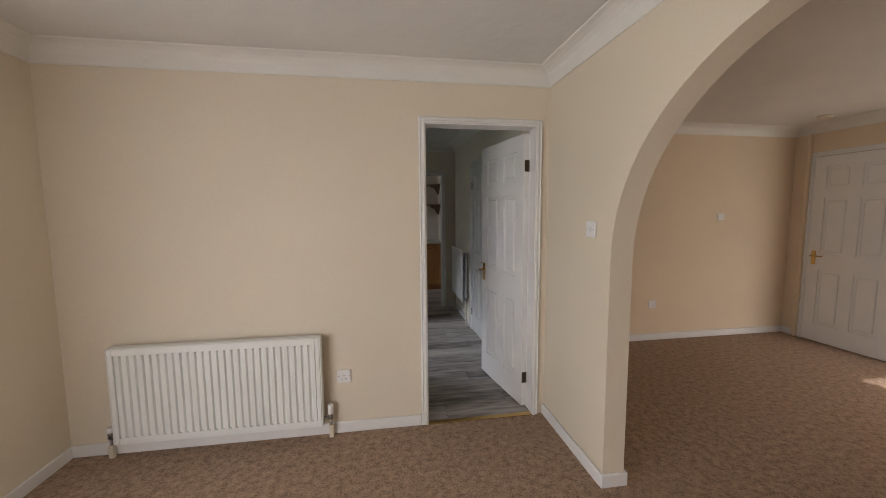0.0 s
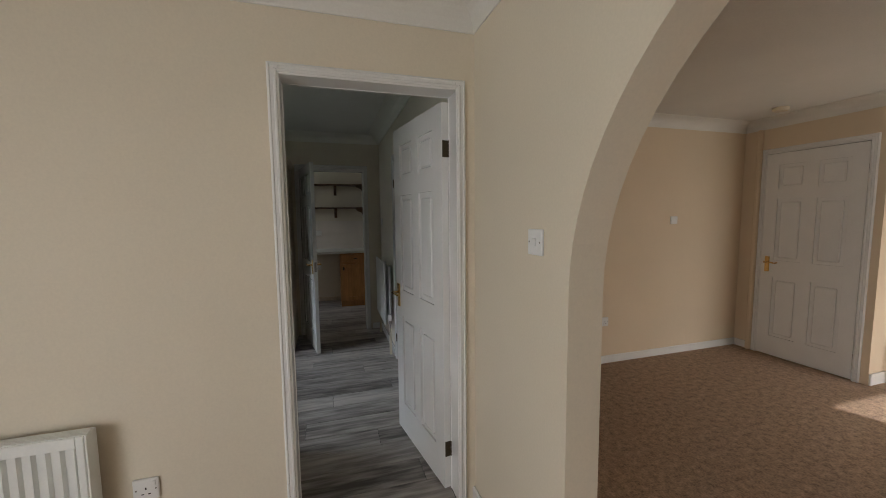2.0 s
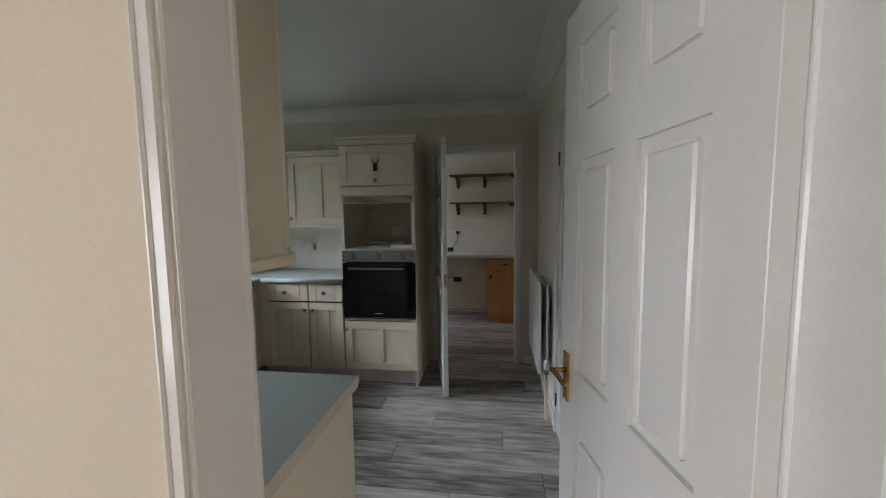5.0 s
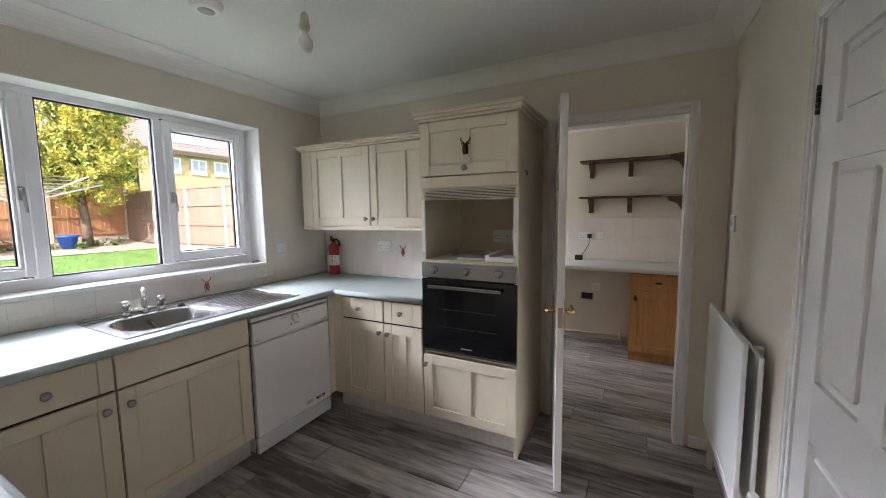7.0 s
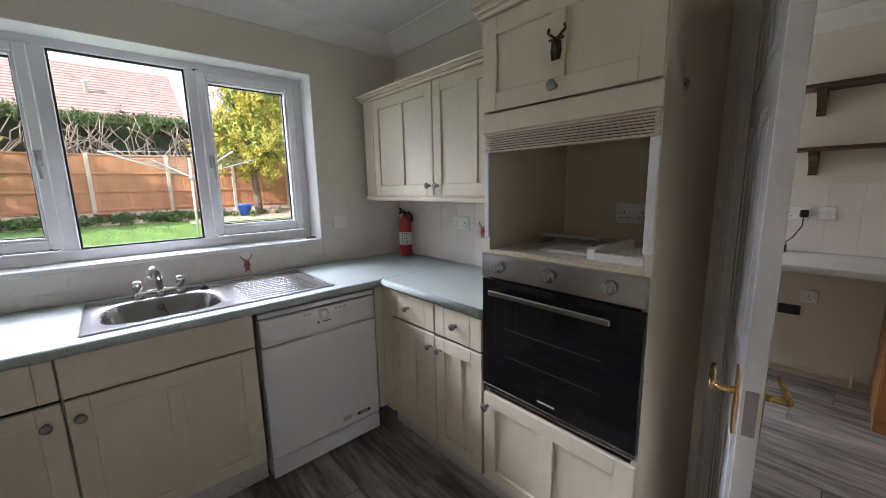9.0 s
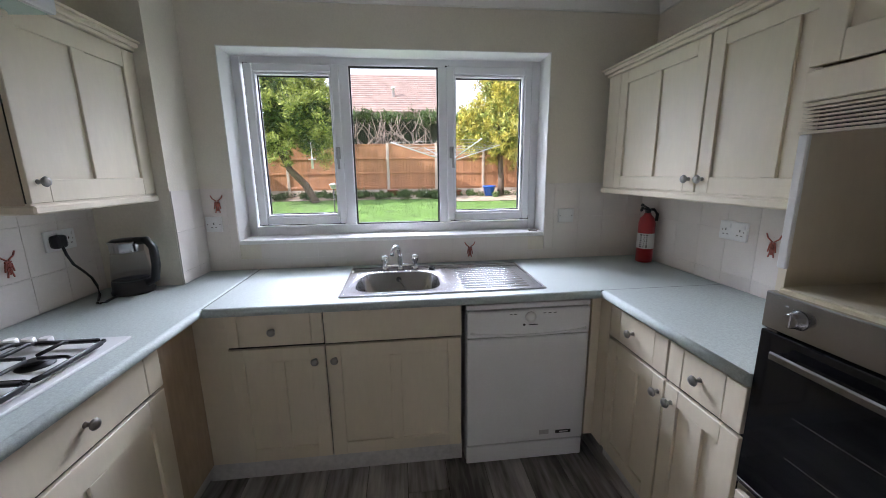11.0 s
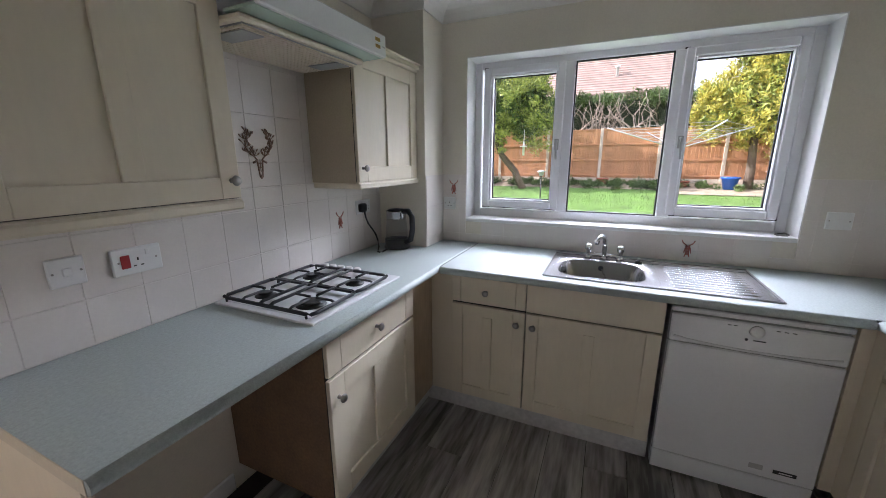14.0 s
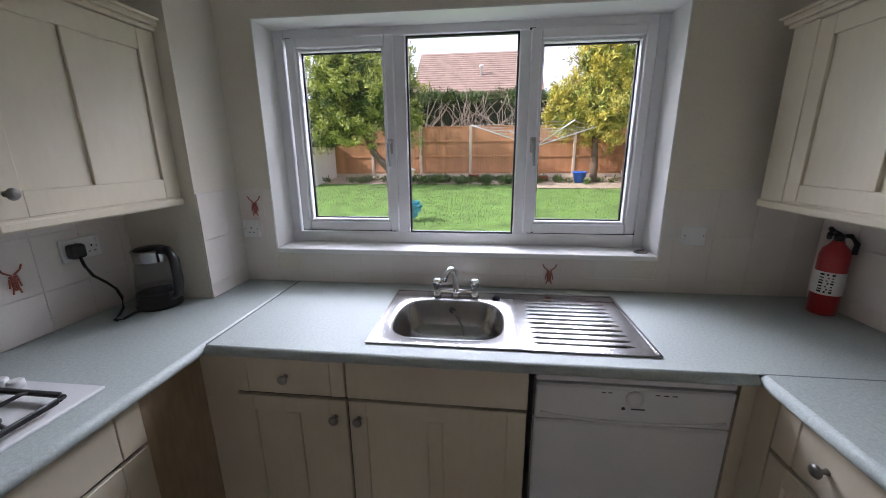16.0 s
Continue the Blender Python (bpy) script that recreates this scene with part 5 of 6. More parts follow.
for z in (1.975, 1.595):
    sh = thing("wall_shelf", (1.25, 7.79, z), "dark stained wooden wall shelf with shaped end bracket", "shelf", "utility shelves")
    sb = bx(0.745, 1.4995, 7.68, 7.90, z - 0.02, z, bev=0.004)
    prism(sb, [(1.50, 7.90), (1.50, 7.68), (1.60, 7.62), (1.68, 7.52), (1.745, 7.50), (1.745, 7.90)], "z", z - 0.02, z + 0.0005)
    part("board", sb, M_SHELF, sh)
    for x in (0.83, 1.21):
        part("bracket", prism(bmesh.new(), [(7.895, z - 0.021), (7.72, z - 0.021), (7.73, z - 0.05), (7.80, z - 0.08), (7.86, z - 0.12), (7.87, z - 0.175), (7.895, z - 0.175)], "x", x, x + 0.045), M_SHELF, sh)
    part("end_bracket", prism(bmesh.new(), [(7.895, z), (7.52, z), (7.52, z - 0.04), (7.60, z - 0.07), (7.66, z - 0.12), (7.67, z - 0.18), (7.73, z - 0.19), (7.80, z - 0.13), (7.895, z - 0.15)], "x", 1.722, 1.745), M_SHELF, sh)
    part("end_bracket", prism(bmesh.new(), [(1.745, z - 0.0205), (1.54, z - 0.0205), (1.56, z - 0.06), (1.63, z - 0.09), (1.66, z - 0.14), (1.68, z - 0.18), (1.72, z - 0.20)], "y", 7.50, 7.52), M_SHELF, sh)
solid("utility_pipes", tube(tube(bmesh.new(), [(0.3, 7.87, 0.06), (1.26, 7.87, 0.06)], 0.011, 8), [(1.18, 7.86, 0.02), (1.18, 7.86, 0.12)], 0.012, 8), M_COPPER, "painted pipes along the utility wall", "pipe", kind="")

# ---- printed tile pictures ----
def decor(F, w, h, label, material):
    """A small printed motif: horned head drawn as strokes."""
    ob = thing("tile_transfer", F @ Vector((0, 0, 0)), label, "tile picture")
    bm = bmesh.new()
    for s in (-1, 1):
        for a, b in (((0.05, 0.16), (0.32, 0.30)), ((0.32, 0.30), (0.42, 0.46)), ((0.08, -0.25), (0.16, -0.46)), ((0.15, 0.05), (0.22, -0.25)), ((0.0, 0.1), (0.17, 0.1))):
            p = [F @ Vector((s * a[0] * w, a[1] * h, 0.0012)), F @ Vector((s * b[0] * w, b[1] * h, 0.0012))]
            tube(bm, p, 0.0030, 5)
    for u in (-0.11, -0.04, 0.04, 0.11):
        tube(bm, [F @ Vector((u * w, 0.14 * h, 0.001)), F @ Vector((u * 0.8 * w, -0.36 * h, 0.001))], 0.0024, 5)
    for v in (-0.05, 0.02, -0.15):
        tube(bm, [F @ Vector((-0.12 * w, v * h, 0.001)), F @ Vector((0.12 * w, v * h, 0.001))], 0.0026, 5)
    part("print", bm, material, ob)


for F in (frame_of((WX + 0.008, 3.478, 1.285), "+x"), frame_of((WX + 0.008, 4.915, 0.975), "+x"), frame_of((-0.425, OY - 0.008, 1.13), "-y"), frame_of((-0.60, KY + 0.008, 1.125), "+y")):
    decor(F, 0.075, 0.105, "small rust-red highland cow print on a tile", M_REDDECOR)
st = thing("tile_transfer", (0.085, KY + 0.01, 1.48), "brown antlered stag head print on the tiles", "tile picture")
bm = bmesh.new()
FS = frame_of((-0.085, KY + 0.0085, 1.47), "+y")
rng = random.Random(5)


def stroke(p, q, r):
    tube(bm, [FS @ Vector((p[0], p[1], 0.001)), FS @ Vector((q[0], q[1], 0.001))], r, 5)


for s in (-1, 1):
    main = [(s * 0.010, 0.0), (s * 0.028, 0.018), (s * 0.052, 0.034), (s * 0.066, 0.058), (s * 0.062, 0.088), (s * 0.05, 0.105)]
    for p, q in zip(main, main[1:]):
        stroke(p, q, 0.0028)
        for _ in range(7):
            a, far = rng.uniform(0.2, 2.9), rng.uniform(0.012, 0.028)
            e = (q[0] + far * math.cos(a), q[1] + far * math.sin(a))
            stroke(q, e, 0.0016)
            stroke(e, (e[0] + rng.uniform(-0.012, 0.012), e[1] + 0.01), 0.0028)
    stroke((s * 0.012, 0.0), (s * 0.035, -0.01), 0.005), stroke((s * 0.014, 0.0), (s * 0.010, -0.045), 0.004), stroke((s * 0.010, -0.045), (s * 0.006, -0.075), 0.0035)
stroke((0, -0.062), (0, -0.08), 0.005), stroke((-0.012, -0.012), (0.012, -0.012), 0.003), stroke((-0.008, -0.03), (0.008, -0.03), 0.0022), stroke((0, 0.004), (0, -0.05), 0.0018)
part("print", bm, M_ANTLER, st)

# ---- garden ----
def ground_z(x):
    return -0.15 if x > -4.5 else -0.15 + (min(-x, 13.5) - 4.5) / 9.0 * 0.86


def sheet(name, xs, ys, material, lift, label, category):
    bm = bmesh.new()
    grid = [[bm.verts.new((x, y, ground_z(x) + lift)) for y in ys] for x in xs]
    for a, b in zip(grid, grid[1:]):
        for i in range(len(ys) - 1):
            bm.faces.new((a[i], a[i + 1], b[i + 1], b[i]))
    return solid(name, bm, material, label, category)


sheet("ground", [-400, -13.5, -12, -10, -8, -6, -4.5, -1.55, 60], [-200, -5, 0, 5, 10, 200], M_GRASS, -0.12, "rough grassy ground reaching the horizon", "ground")
sheet("lawn", [-12.0, -11, -10, -8, -6, -4.5, -1.62], [-1.2, 2, 5, 9.45], M_GRASS, 0.0, "short bright green mown lawn", "lawn")
sheet("ground_bed", [-13.45, -12.6, -11.9], [-1.2, 2, 5, 9.45], M_SOIL, 0.012, "pale stony flower bed along the fence", "flower bed")
sheet("ground_gravel", [-13.3, -12.4, -11.2], [6.0, 7, 9.4], M_SOIL, 0.02, "patch of pale gravel under the tree", "gravel")

rng = random.Random(11)
bm = bmesh.new()
for _ in range(16000):
    x, y = rng.uniform(-11.9, -5.5), rng.uniform(-1.0, 9.3)
    z, h, a = ground_z(x), rng.uniform(0.02, 0.055), rng.uniform(0, 6.28)
    dx, dy = 0.006 * math.cos(a), 0.006 * math.sin(a)
    bm.faces.new([bm.verts.new(p) for p in ((x - dx, y - dy, z), (x + dx, y + dy, z), (x + rng.uniform(-0.02, 0.02), y + rng.uniform(-0.02, 0.02), z + h))])
tagged(new("grass_blades", finish("grass_blades", bm, M_GRASS)), "short green grass blades of the lawn", "grass", kind="stuff")

FX0, FH0, FT = -13.5, 0.70, 2.50


def fence_run(label, p, q, base, top, n_posts, wood):
    """Featherboard panels between concrete posts, with gravel board and cap."""
    p, q = Vector(p), Vector(q)
    d = (q - p) / n_posts
    L = d.length
    ang = math.degrees(math.atan2(d.y, d.x))
    board = finish("board", box(bmesh.new(), -0.06, 0.06, -0.008, 0.008, 0, 1.0, bev=0.003), wood)
    for i in range(n_posts):
        a = p + d * i
        ob = thing("fence_panel", None, label, "fence", "garden fence panels", m=pose(a.x, a.y, base, 0, 0, ang))
        part("post", box(bmesh.new(), -0.05, 0.05, -0.05, 0.05, -0.5, top - base + 0.03, bev=0.01), M_POST, ob, "pale concrete fence post")
        part("gravel_board", box(bmesh.new(), 0.05, L - 0.05, -0.02, 0.02, -0.1, 0.14), M_POST, ob)
        part("cap_rail", box(bmesh.new(), 0.05, L - 0.05, -0.03, 0.03, top - base - 0.03, top - base), wood, ob)
        for z in (0.2, 0.72, 1.25):
            part("rail", box(bmesh.new(), 0.05, L - 0.05, 0.012, 0.045, z, z + 0.06, bev=0.004), wood, ob)
        k = int((L - 0.12) / 0.105)
        for j in range(k):
            o = new("board", board)
            o.parent = ob
            o.matrix_local = Matrix.Translation((0.11 + j * (L - 0.22) / (k - 1), rng.uniform(-0.002, 0.004), 0.14)) @ pose(0, 0, 0, 0, 0, rng.uniform(3, 7)) @ Matrix.Diagonal((1, 1, top - base - 0.17, 1))


fence_run("orange-brown timber fence panel with concrete post", (FX0, 9.50), (FX0, -1.42), FH0, FT, 6, M_FENCE)
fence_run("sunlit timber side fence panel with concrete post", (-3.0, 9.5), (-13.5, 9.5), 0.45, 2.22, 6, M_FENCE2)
shed = thing("garden_shed", (-12.35, -2.0, 0.3), "white painted garden shed with shallow felt roof", "shed")
gable = [(-3.0, 0.0), (-1.0, 0.0), (-1.0, 1.84), (-2.0, 2.55), (-3.0, 1.84)]
part("wall", prism(bmesh.new(), gable, "x", -13.35, -11.42), M_DW, shed)
for k in range(13):
    y = -1.08 - k * 0.15
    top = 1.84 + 0.71 * (1 - abs(y + 2.0)) - 0.06
    part("board", bx(-11.42, -11.40, y - 0.071, y + 0.071, 0.35, top, bev=0.004), M_DW, shed)
for side in (0, 1):
    ya, yb = (-0.9, -2.0) if side == 0 else (-3.1, -2.0)
    part("roof", prism(bmesh.new(), [(ya, 1.79), (ya, 1.83), (yb, 2.61), (yb, 2.56)], "x", -13.4, -11.3), M_DARK, shed, "dark felt roof")


def crown(centre, radii, count, size, material, seedv, name="crown", parent=None):
    """Sprays of small flat leaves in uneven clumps inside an egg shape."""
    r = random.Random(seedv)
    verts, faces = [], []
    clumps = []
    for _ in range(count):
        while True:
            v = Vector((r.uniform(-1, 1), r.uniform(-1, 1), r.uniform(-1, 1)))
            if 0.5 < v.length < 1:
                break
        v *= r.uniform(0.72, 1.18)
        taper = 1.0 - 0.45 * max(0, v.z)
        clumps.append(Vector(centre) + Vector((v.x * radii[0] * taper, v.y * radii[1] * taper, v.z * radii[2])))
    for c in clumps:
        cr = r.uniform(0.6, 1.3) * size
        up = Vector((r.uniform(-1, 1), r.uniform(-1, 1), r.uniform(0.0, 1.2))).normalized()
        for _ in range(64):
            o = c + Vector((r.gauss(0, 1), r.gauss(0, 1), r.gauss(0, 0.8))) * cr
            a = (up + Vector((r.uniform(-1, 1), r.uniform(-1, 1), r.uniform(-1, 1))) * 0.8).normalized()
            b = a.orthogonal().normalized()
            b.rotate(Matrix.Rotation(r.uniform(0, 6.28), 3, a))
            ln, wd = r.uniform(0.06, 0.18), r.uniform(0.010, 0.028)
            k = len(verts)
            verts += [o, o + a * ln * 0.5 + b * wd, o + a * ln, o + a * ln * 0.5 - b * wd]
            faces.append((k, k + 1, k + 2, k + 3))
    me = bpy.data.meshes.new(name)
    me.from_pydata([tuple(v - (ORG[parent] if parent else Vector())) for v in verts], [], faces)
    me.materials.append(material)
    ob = new(name, me)
    if parent:
        ob.parent = parent
    return ob


def tree(label, base, trunk, crowns, material, seedv):
    ob = thing("conifer_tree", base, label, "tree")
    bm = tube(bmesh.new(), trunk, 0.13, 10, taper=0.07)
    top = Vector(trunk[-1])
    r = random.Random(seedv)
    for _ in range(9):
        e = top + Vector((r.uniform(-0.9, 0.9), r.uniform(-0.9, 0.9), r.uniform(0.3, 1.6)))
        tube(bm, [top, (top + e) / 2 + Vector((0, 0, 0.15)), e], 0.045, 6, taper=0.012)
    part("trunk", bm, M_BARK, ob)
    for i, (c, rad, n) in enumerate(crowns):
        crown(c, rad, int(n * 0.8), 0.085, material, seedv + i, "crown", ob)
        # darker clumps inside paint the crown's inner shade into the leaf colour
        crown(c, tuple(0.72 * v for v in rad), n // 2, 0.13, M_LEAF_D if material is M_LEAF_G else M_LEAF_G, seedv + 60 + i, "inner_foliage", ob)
    return ob


tree("green conifer with a leaning trunk by the fence", (-11.6, 1.75, 0.55), [(-11.6, 1.75, 0.5), (-11.6, 1.45, 1.1), (-11.6, 1.0, 1.6), (-11.6, 0.75, 2.2), (-11.6, 0.6, 3.2)],
     [((-11.5, 0.5, 3.5), (1.5, 1.95, 1.75), 600), ((-11.4, 1.95, 3.1), (0.7, 0.75, 1.5), 170), ((-11.3, -0.35, 2.25), (0.8, 0.9, 0.6), 120)], M_LEAF_G, 21)
tree("golden-yellow conifer in the garden corner", (-12.4, 8.1, 0.62), [(-12.4, 8.1, 0.55), (-12.4, 8.1, 1.2), (-12.4, 8.05, 2.0), (-12.4, 8.0, 3.4)],
     [((-12.3, 8.05, 3.0), (1.3, 1.55, 1.35), 300), ((-12.3, 8.3, 4.4), (1.0, 1.2, 1.5), 200), ((-12.2, 6.95, 2.9), (0.5, 0.55, 0.9), 80)], M_LEAF_Y, 33)

# overgrown hedge behind the fence
hedge = thing("hedge", (-15.6, 4.0, 0.6), "dark overgrown hedge with bare branches and green top", "hedge")
# near-black box: the shade deep behind the branches, put into its colour
part("hedge_core", bx(-16.4, -15.9, -4.0, 11.0, 0.4, 3.72), M_HEDGE_SHADE, hedge)
crown((-15.8, 4.0, 3.72), (0.45, 6.5, 0.20), 220, 0.12, M_LEAF_D, 51, "hedge_top", hedge)
bm = bmesh.new()
for i in range(170):
    y = rng.uniform(-1.0, 9.0)
    pts, p = [], Vector((rng.uniform(-15.7, -15.2), y, 1.9))
    d = Vector((rng.uniform(-0.1, 0.15), rng.uniform(-0.7, 0.7), 1)).normalized()
    for k in range(6):
        pts.append(tuple(p))
        p = p + d * rng.uniform(0.28, 0.5)
        d = (d + Vector((rng.uniform(-0.2, 0.2), rng.uniform(-0.8, 0.8), rng.uniform(-0.35, 0.3)))).normalized()
    tube(bm, pts, rng.uniform(0.022, 0.05), 5, taper=0.009)
part("bare_branches", bm, M_TWIG, hedge, "tangled bare grey-brown branches")

litter = crown((-12.35, 3.6, 0.66), (0.55, 5.2, 0.07), 110, 0.07, M_LEAF_D, 91, "border_plants")
tagged(litter, "low scrubby plants and leaf litter along the fence", "border plants", kind="stuff")

# rotary clothes line
rot = thing("rotary_clothes_line", (-7.2, 5.55, ground_z(-7.2)), "aluminium rotary clothes line with thin lines", "clothes line")
GX, GY, GZ = -7.2, 5.55, 1.66
part("pole", tube(bmesh.new(), [(GX, GY, ground_z(GX)), (GX, GY, GZ + 0.34)], 0.022, 10), M_ALU, rot)
part("hub", lathe(bmesh.new(), [(0.035, GZ - 0.04), (0.045, GZ), (0.035, GZ + 0.05)], F=Matrix.Translation((GX, GY, 0)), n=14), M_GREYPL, rot)
tips = []
for k in range(4):
    a = radians(20 + 90 * k)
    tip = Vector((GX + 1.3 * math.cos(a), GY + 1.3 * math.sin(a), GZ + 0.38))
    tips.append(tip)
    part("arm", tube(bmesh.new(), [(GX, GY, GZ), tip], 0.011, 8), M_ALU, rot)
lb = bmesh.new()
for f in (0.35, 0.5, 0.62, 0.74, 0.86, 0.98):
    for k in range(4):
        o = Vector((GX, GY, GZ))
        tube(lb, [o + (tips[k] - o) * f, o + (tips[(k + 1) % 4] - o) * f], 0.003, 4)
part("lines", lb, M_GREYPL, rot)


def pot(name, label, x, y, r, h, material, lift=0.02):
    z = ground_z(x) + lift
    ob = thing(name, (x, y, z), label, "plant pot")
    part("pot_body", lathe(bmesh.new(), [(r * 0.68, z), (r * 0.95, z + h * 0.85), (r * 1.06, z + h * 0.86), (r * 1.06, z + h), (r * 0.9, z + h), (r * 0.88, z + h * 0.85)], F=Matrix.Translation((x, y, 0)), n=24), material, ob)
    part("soil", lathe(bmesh.new(), [(r * 0.88, z + h * 0.84), (r * 0.85, z + h * 0.86)], F=Matrix.Translation((x, y, 0)), n=20), M_BARK, ob)


pot("plant_pot", "blue glazed plant pot on the gravel", -12.2, 7.62, 0.22, 0.36, M_BLUE)
pot("plant_pot", "low terracotta plant pot by the fence", -12.7, 4.2, 0.19, 0.20, M_TERRA)
pot("plant_pot", "low terracotta plant pot by the fence", -12.5, 6.5, 0.18, 0.18, M_TERRA)
BX, BY = -7.4, 3.05
bf = thing("solar_lantern", (BX, BY, ground_z(BX)), "thin garden lantern on a dark pole in the lawn", "garden light")
part("pole", tube(bmesh.new(), [(BX, BY, ground_z(BX)), (BX, BY, 1.12)], 0.013, 8), M_IRON, bf)
part("lantern", lathe(bmesh.new(), [(0.045, 1.12), (0.065, 1.20), (0.09, 1.205), (0.09, 1.22), (0.02, 1.25)], F=Matrix.Translation((BX, BY, 0)), n=14), M_GREYPL, bf)
go = thing("garden_windmill", (BX + 0.06, BY + 0.02, ground_z(BX)), "teal foil windmill ball in front of the lantern pole", "garden ornament")
part("stake", tube(bmesh.new(), [(BX + 0.06, BY + 0.02, ground_z(BX)), (BX + 0.06, BY + 0.02, 0.40)], 0.008, 6), M_IRON, go)
crown((BX + 0.06, BY + 0.02, 0.37), (0.15, 0.15, 0.15), 16, 0.035, M_TEAL, 77, "petals", go)
hb = thing("hanging_feeder", (-11.0, 1.75, 1.6), "white hanging bird feeder below the tree", "bird feeder")
part("tube_feeder", lathe(bmesh.new(), [(0.035, 1.60), (0.035, 1.86), (0.11, 1.865), (0.11, 1.89), (0.035, 1.90), (0.012, 2.05), (0.006, 2.4)], F=Matrix.Translation((-11.0, 1.85, 0)), n=14), M_WHITE, hb)


def house(name, label, x0, x1, y0, y1, eave, ridge, wall_m, along, windows):
    """A gabled house: walls, tiled roof with courses, and windows with frames."""
    ob = thing(name, ((x0 + x1) / 2, (y0 + y1) / 2, 0.5), label, "house")
    xm, ym = (x0 + x1) / 2, (y0 + y1) / 2
    if along == "y":
        gab = [(x0, 0.2), (x1, 0.2), (x1, eave), (xm, ridge - 0.1), (x0, eave)]
        part("wall", prism(bmesh.new(), gab, "y", y0 + 0.3, y1 - 0.3), wall_m, ob)
    else:
        gab = [(y0, 0.2), (y1, 0.2), (y1, eave), (ym, ridge - 0.1), (y0, eave)]
        part("wall", prism(bmesh.new(), gab, "x", x0 + 0.3, x1 - 0.3), wall_m, ob)
    bm = bmesh.new()
    n = 18
    half = ((x1 - x0) if along == "y" else (y1 - y0)) / 2 + 0.35
    mid = xm if along == "y" else ym
    for s in (-1, 1):
        for i in range(n):
            a, b = i / n, (i + 1) / n
            za, zb = eave - 0.1 + (ridge - eave + 0.1) * a, eave - 0.1 + (ridge - eave + 0.1) * b
            pa, pb = mid + s * half * (1 - a), mid + s * half * (1 - b)
            q = [(pa, za - 0.02), (pa, za + 0.06), (pb, zb + 0.02), (pb, zb - 0.06)]
            prism(bm, q, "y" if along == "y" else "x", *((y0, y1) if along == "y" else (x0, x1)))
    roof = part("roof", bm, M_ROOF, ob, "red-brown tiled roof")
    part("fascia", bx(x1 + 0.33, x1 + 0.38, y0, y1, eave - 0.32, eave - 0.1) if along == "y" else bx(x0, x1, y0 - 0.38, y0 - 0.33, eave - 0.32, eave - 0.1), M_BARK, ob)
    for wx, wy, wz, f in windows:
        F = frame_of((wx, wy, wz), f)
        w = part("window", box(bmesh.new(), -0.45, 0.45, -0.45, 0.45, 0.0, 0.05, F=F), M_UPVC, ob)
        for u in (-0.2, 0.2):
            part("pane", box(bmesh.new(), u - 0.16, u + 0.16, -0.37, 0.37, 0.045, 0.06, F=F), M_PALEGLASS, w)
    return ob, roof


hs, rf = house("bungalow", "bungalow with red-brown tiled roof beyond the hedge", -26.0, -20.0, 0.75, 7.4, 4.65, 7.15, M_BRICK, "y", [])
part("roof_vent", lathe(bmesh.new(), [(0.07, 5.3), (0.07, 5.95), (0.12, 5.96), (0.12, 6.05)], F=Matrix.Translation((-20.9, 4.25, 0)), n=12), M_WHITE, rf, "white roof vent pipe")
h2, roof2 = house("brick_house", "yellow brick house with red tiled roof beyond the fence", -28.0, -22.0, 13.2, 26.0, 5.2, 7.5, M_BRICK, "y", [(-21.99, y, 4.3, "+x") for y in (15.3, 16.75, 18.1, 19.9, 22.0)])
part("solar_panel", prism(bmesh.new(), [(-22.3, 5.63), (-22.3, 5.68), (-23.9, 6.84), (-23.9, 6.79)], "y", 15.6, 18.4), M_SOLAR, roof2, "blue-grey solar panels")

# ---- tiles and planks, piece by piece ----
TW = 0.160
tile_me = {}


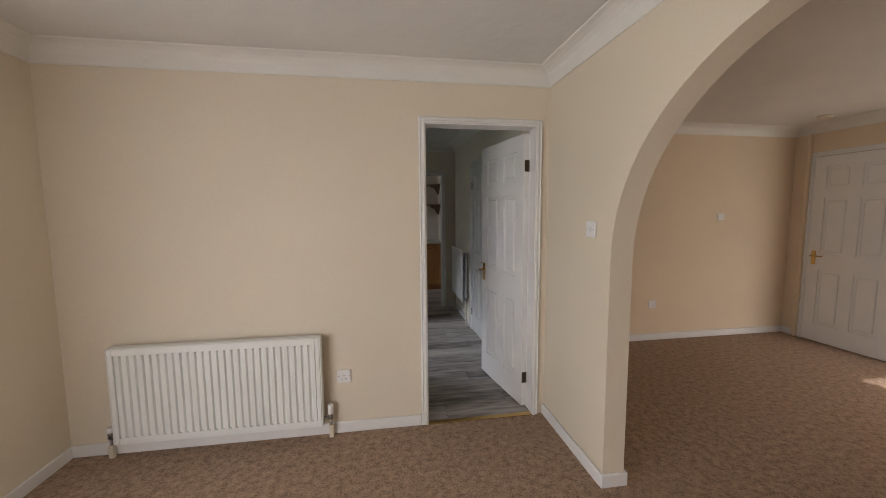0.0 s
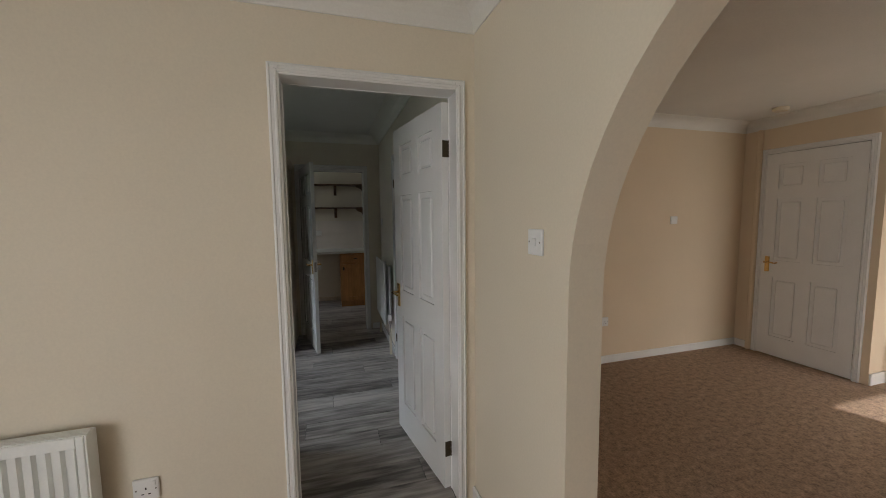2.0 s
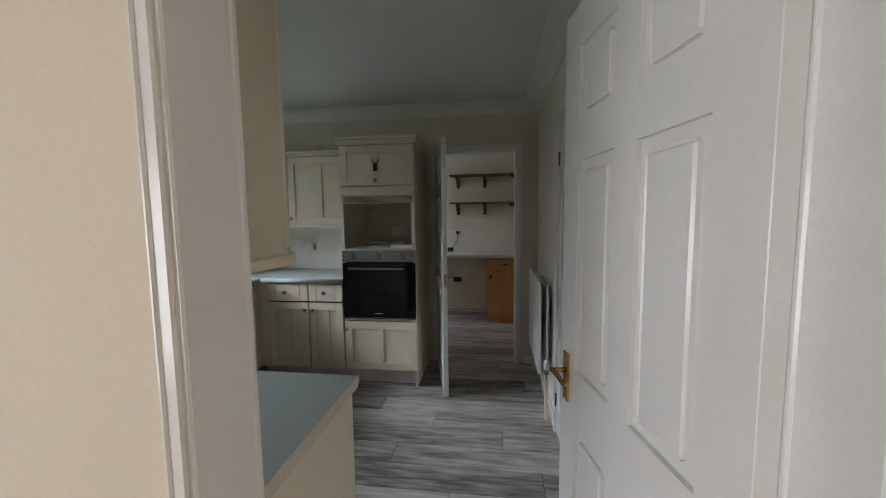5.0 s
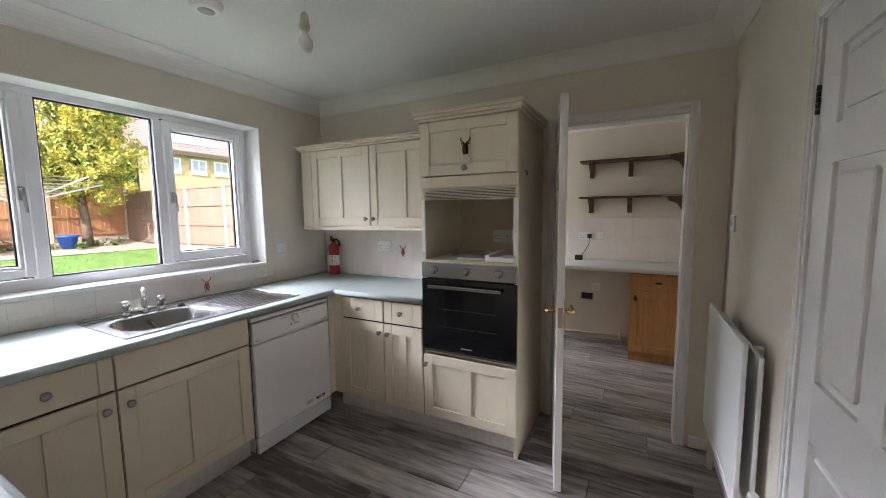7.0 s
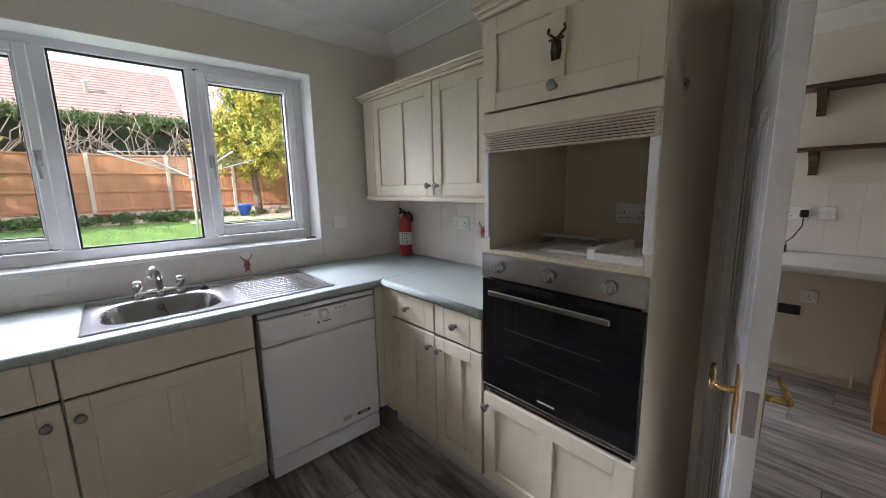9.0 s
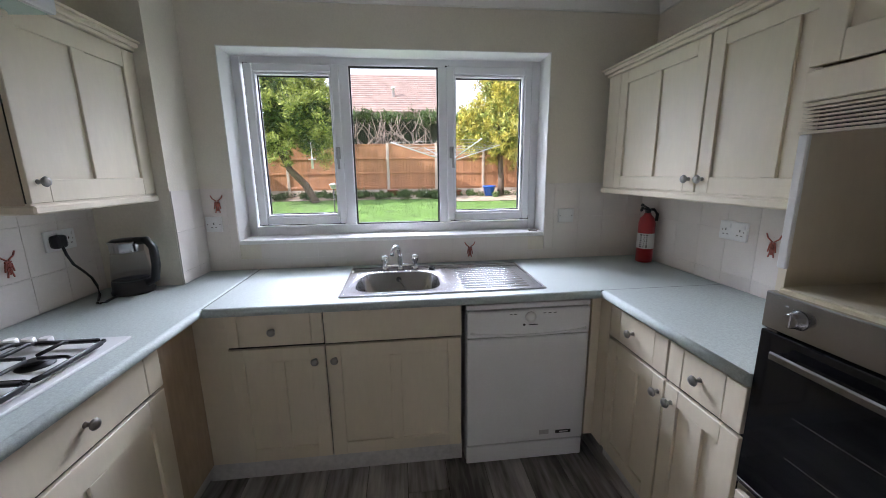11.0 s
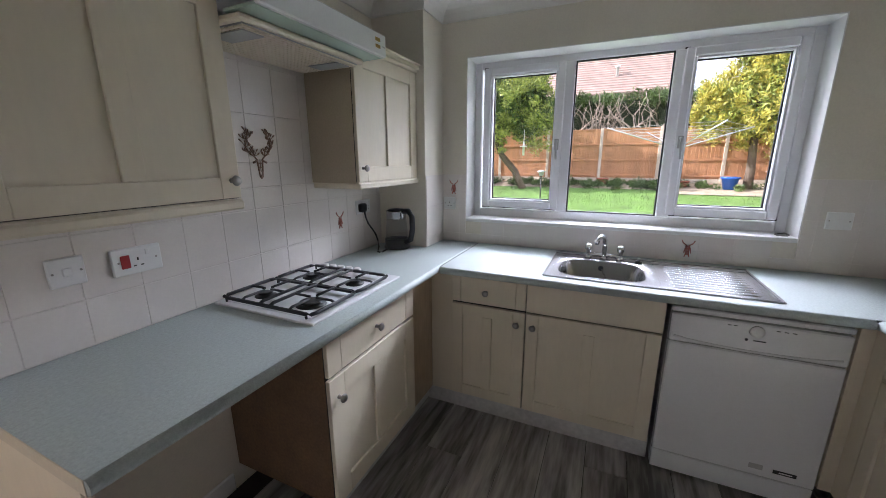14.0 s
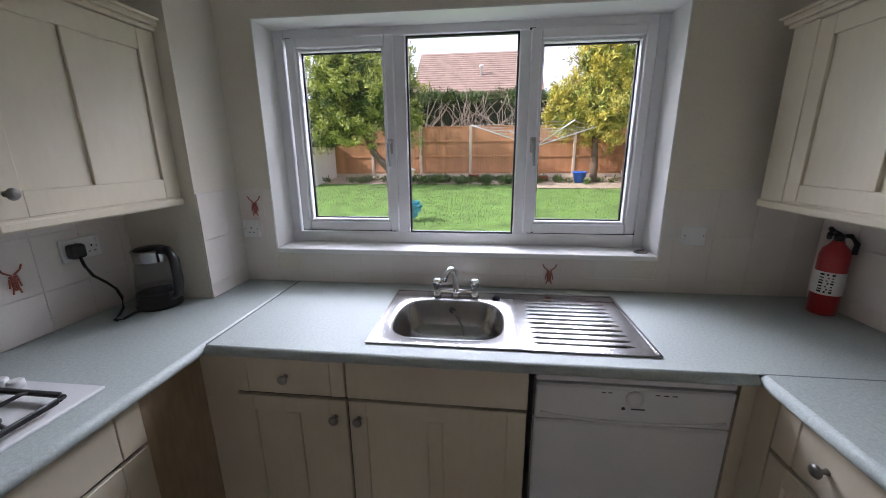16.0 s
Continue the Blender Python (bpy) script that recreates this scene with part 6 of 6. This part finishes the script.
def tiling(label, F, u0, u1, joints, phase=0.0, holes=(), gap=0.0008):
    """Tiles between the level joints, each a piece on a bed of grout; phase: how much of the first tile is cut away."""
    base = F @ Vector(((u0 + u1) / 2, joints[0], 0))
    ob = thing("splashback", base, label, "tiled splashback", kind="structure")
    gb = bmesh.new()
    cells = []
    for i in range(math.ceil((u1 - u0 + phase) / TW - 0.01)):
        for c, d in zip(joints, joints[1:]):
            a, b = max(u0, u0 - phase + i * TW), min(u0 - phase + (i + 1) * TW, u1)
            for h0, h1, k0, k1 in holes:
                if a < h1 and b > h0 and c < k1 and d > k0:
                    if a < h0 < b:
                        b = h0
                    elif a < h1 < b:
                        a = h1
                    elif c < k0 < d:
                        d = k0
                    else:
                        b = a
            if b - a > 0.012 and d - c > 0.012:
                cells.append((a, c, b - a, d - c))
    for a, c, w, h in cells:
        box(gb, a, a + w, c, c + h, 0.0, 0.0045, F=F)
    part("grout", gb, M_GROUT, ob)
    for a, c, w, h in cells:
        key = (round(w, 3), round(h, 3), gap)
        if key not in tile_me:
            tile_me[key] = finish("tile", box(bmesh.new(), gap, w - gap, gap, h - gap, 0, 0.0062, bev=gap * 1.5), M_TILE)
        o = new("tile", tile_me[key])
        o.parent = ob
        tilt = pose(0, 0, 0, random.uniform(-0.12, 0.12), random.uniform(-0.12, 0.12), 0)
        o.matrix_basis = Matrix.Translation(-ob.location) @ F @ Matrix.Translation((a, c, 0)) @ tilt


tiling("cream glazed wall tiles behind the hob", frame_of((0, KY + 0.0005, 0), "+y"), -0.91, 1.03, (0.902, 1.052, 1.256, 1.352), 0.018)
tiling("cream glazed wall tiles under the cooker hood", frame_of((0, KY + 0.0005, 0), "+y"), -0.248, 0.403, (1.352, 1.46, 1.664, 1.868, 1.898), 0.04)
tiling("cream glazed wall tiles round the window", frame_of((WX + 0.0005, 0, 0), "+x"), 3.395, 6.028, (0.902, 0.962, 1.166, 1.370), 0.03, [(Y0, Y1, Z0 - 0.018, Z1)], 0.0004)
tiling("cream glazed wall tiles beside the oven housing", frame_of((0, OY - 0.0005, 0), "-y"), WX + 0.01, 0.102, (0.902, 0.962, 1.166, 1.344), gap=0.0005)
tiling("cream glazed wall tiles above the utility worktop", frame_of((0, 7.8995, 0), "-y"), WX + 0.01, 1.745, (0.902, 0.962, 1.166, 1.370))
tiling("cream glazed wall tiles on the boxed column", frame_of((0, 3.3905, 0), "+y"), 1.032, 1.30, (0.902, 0.962, 1.166, 1.370), gap=0.0004)

PW, PL = 0.192, 1.285
plank_me = {}
rows = math.ceil((7.9 - 2.955) / PW)
for r in range(rows):
    y0, y1 = 2.955 + r * PW, min(2.955 + (r + 1) * PW, 7.9)
    x = WX - [0.15, 0.95, 0.52, 1.15, 0.33, 0.75][r % 6]
    while x < RX:
        a, b = max(x, WX), min(x + PL, RX)
        x += PL
        if b - a < 0.03:
            continue
        if y0 < KY - 0.07:
            a, b = max(a, 0.968), min(b, 1.709)
            if b - a < 0.03:
                continue
        key = (round(b - a, 3), round(y1 - y0, 3))
        if key not in plank_me:
            plank_me[key] = finish("plank", box(bmesh.new(), 0.0012, b - a - 0.0012, 0.0015, y1 - y0 - 0.0015, -0.010, 0.0, bev=0.003), M_PLANK)
        o = new("plank", plank_me[key])
        o.parent = subfloor
        o.location = (a, y0, 0)
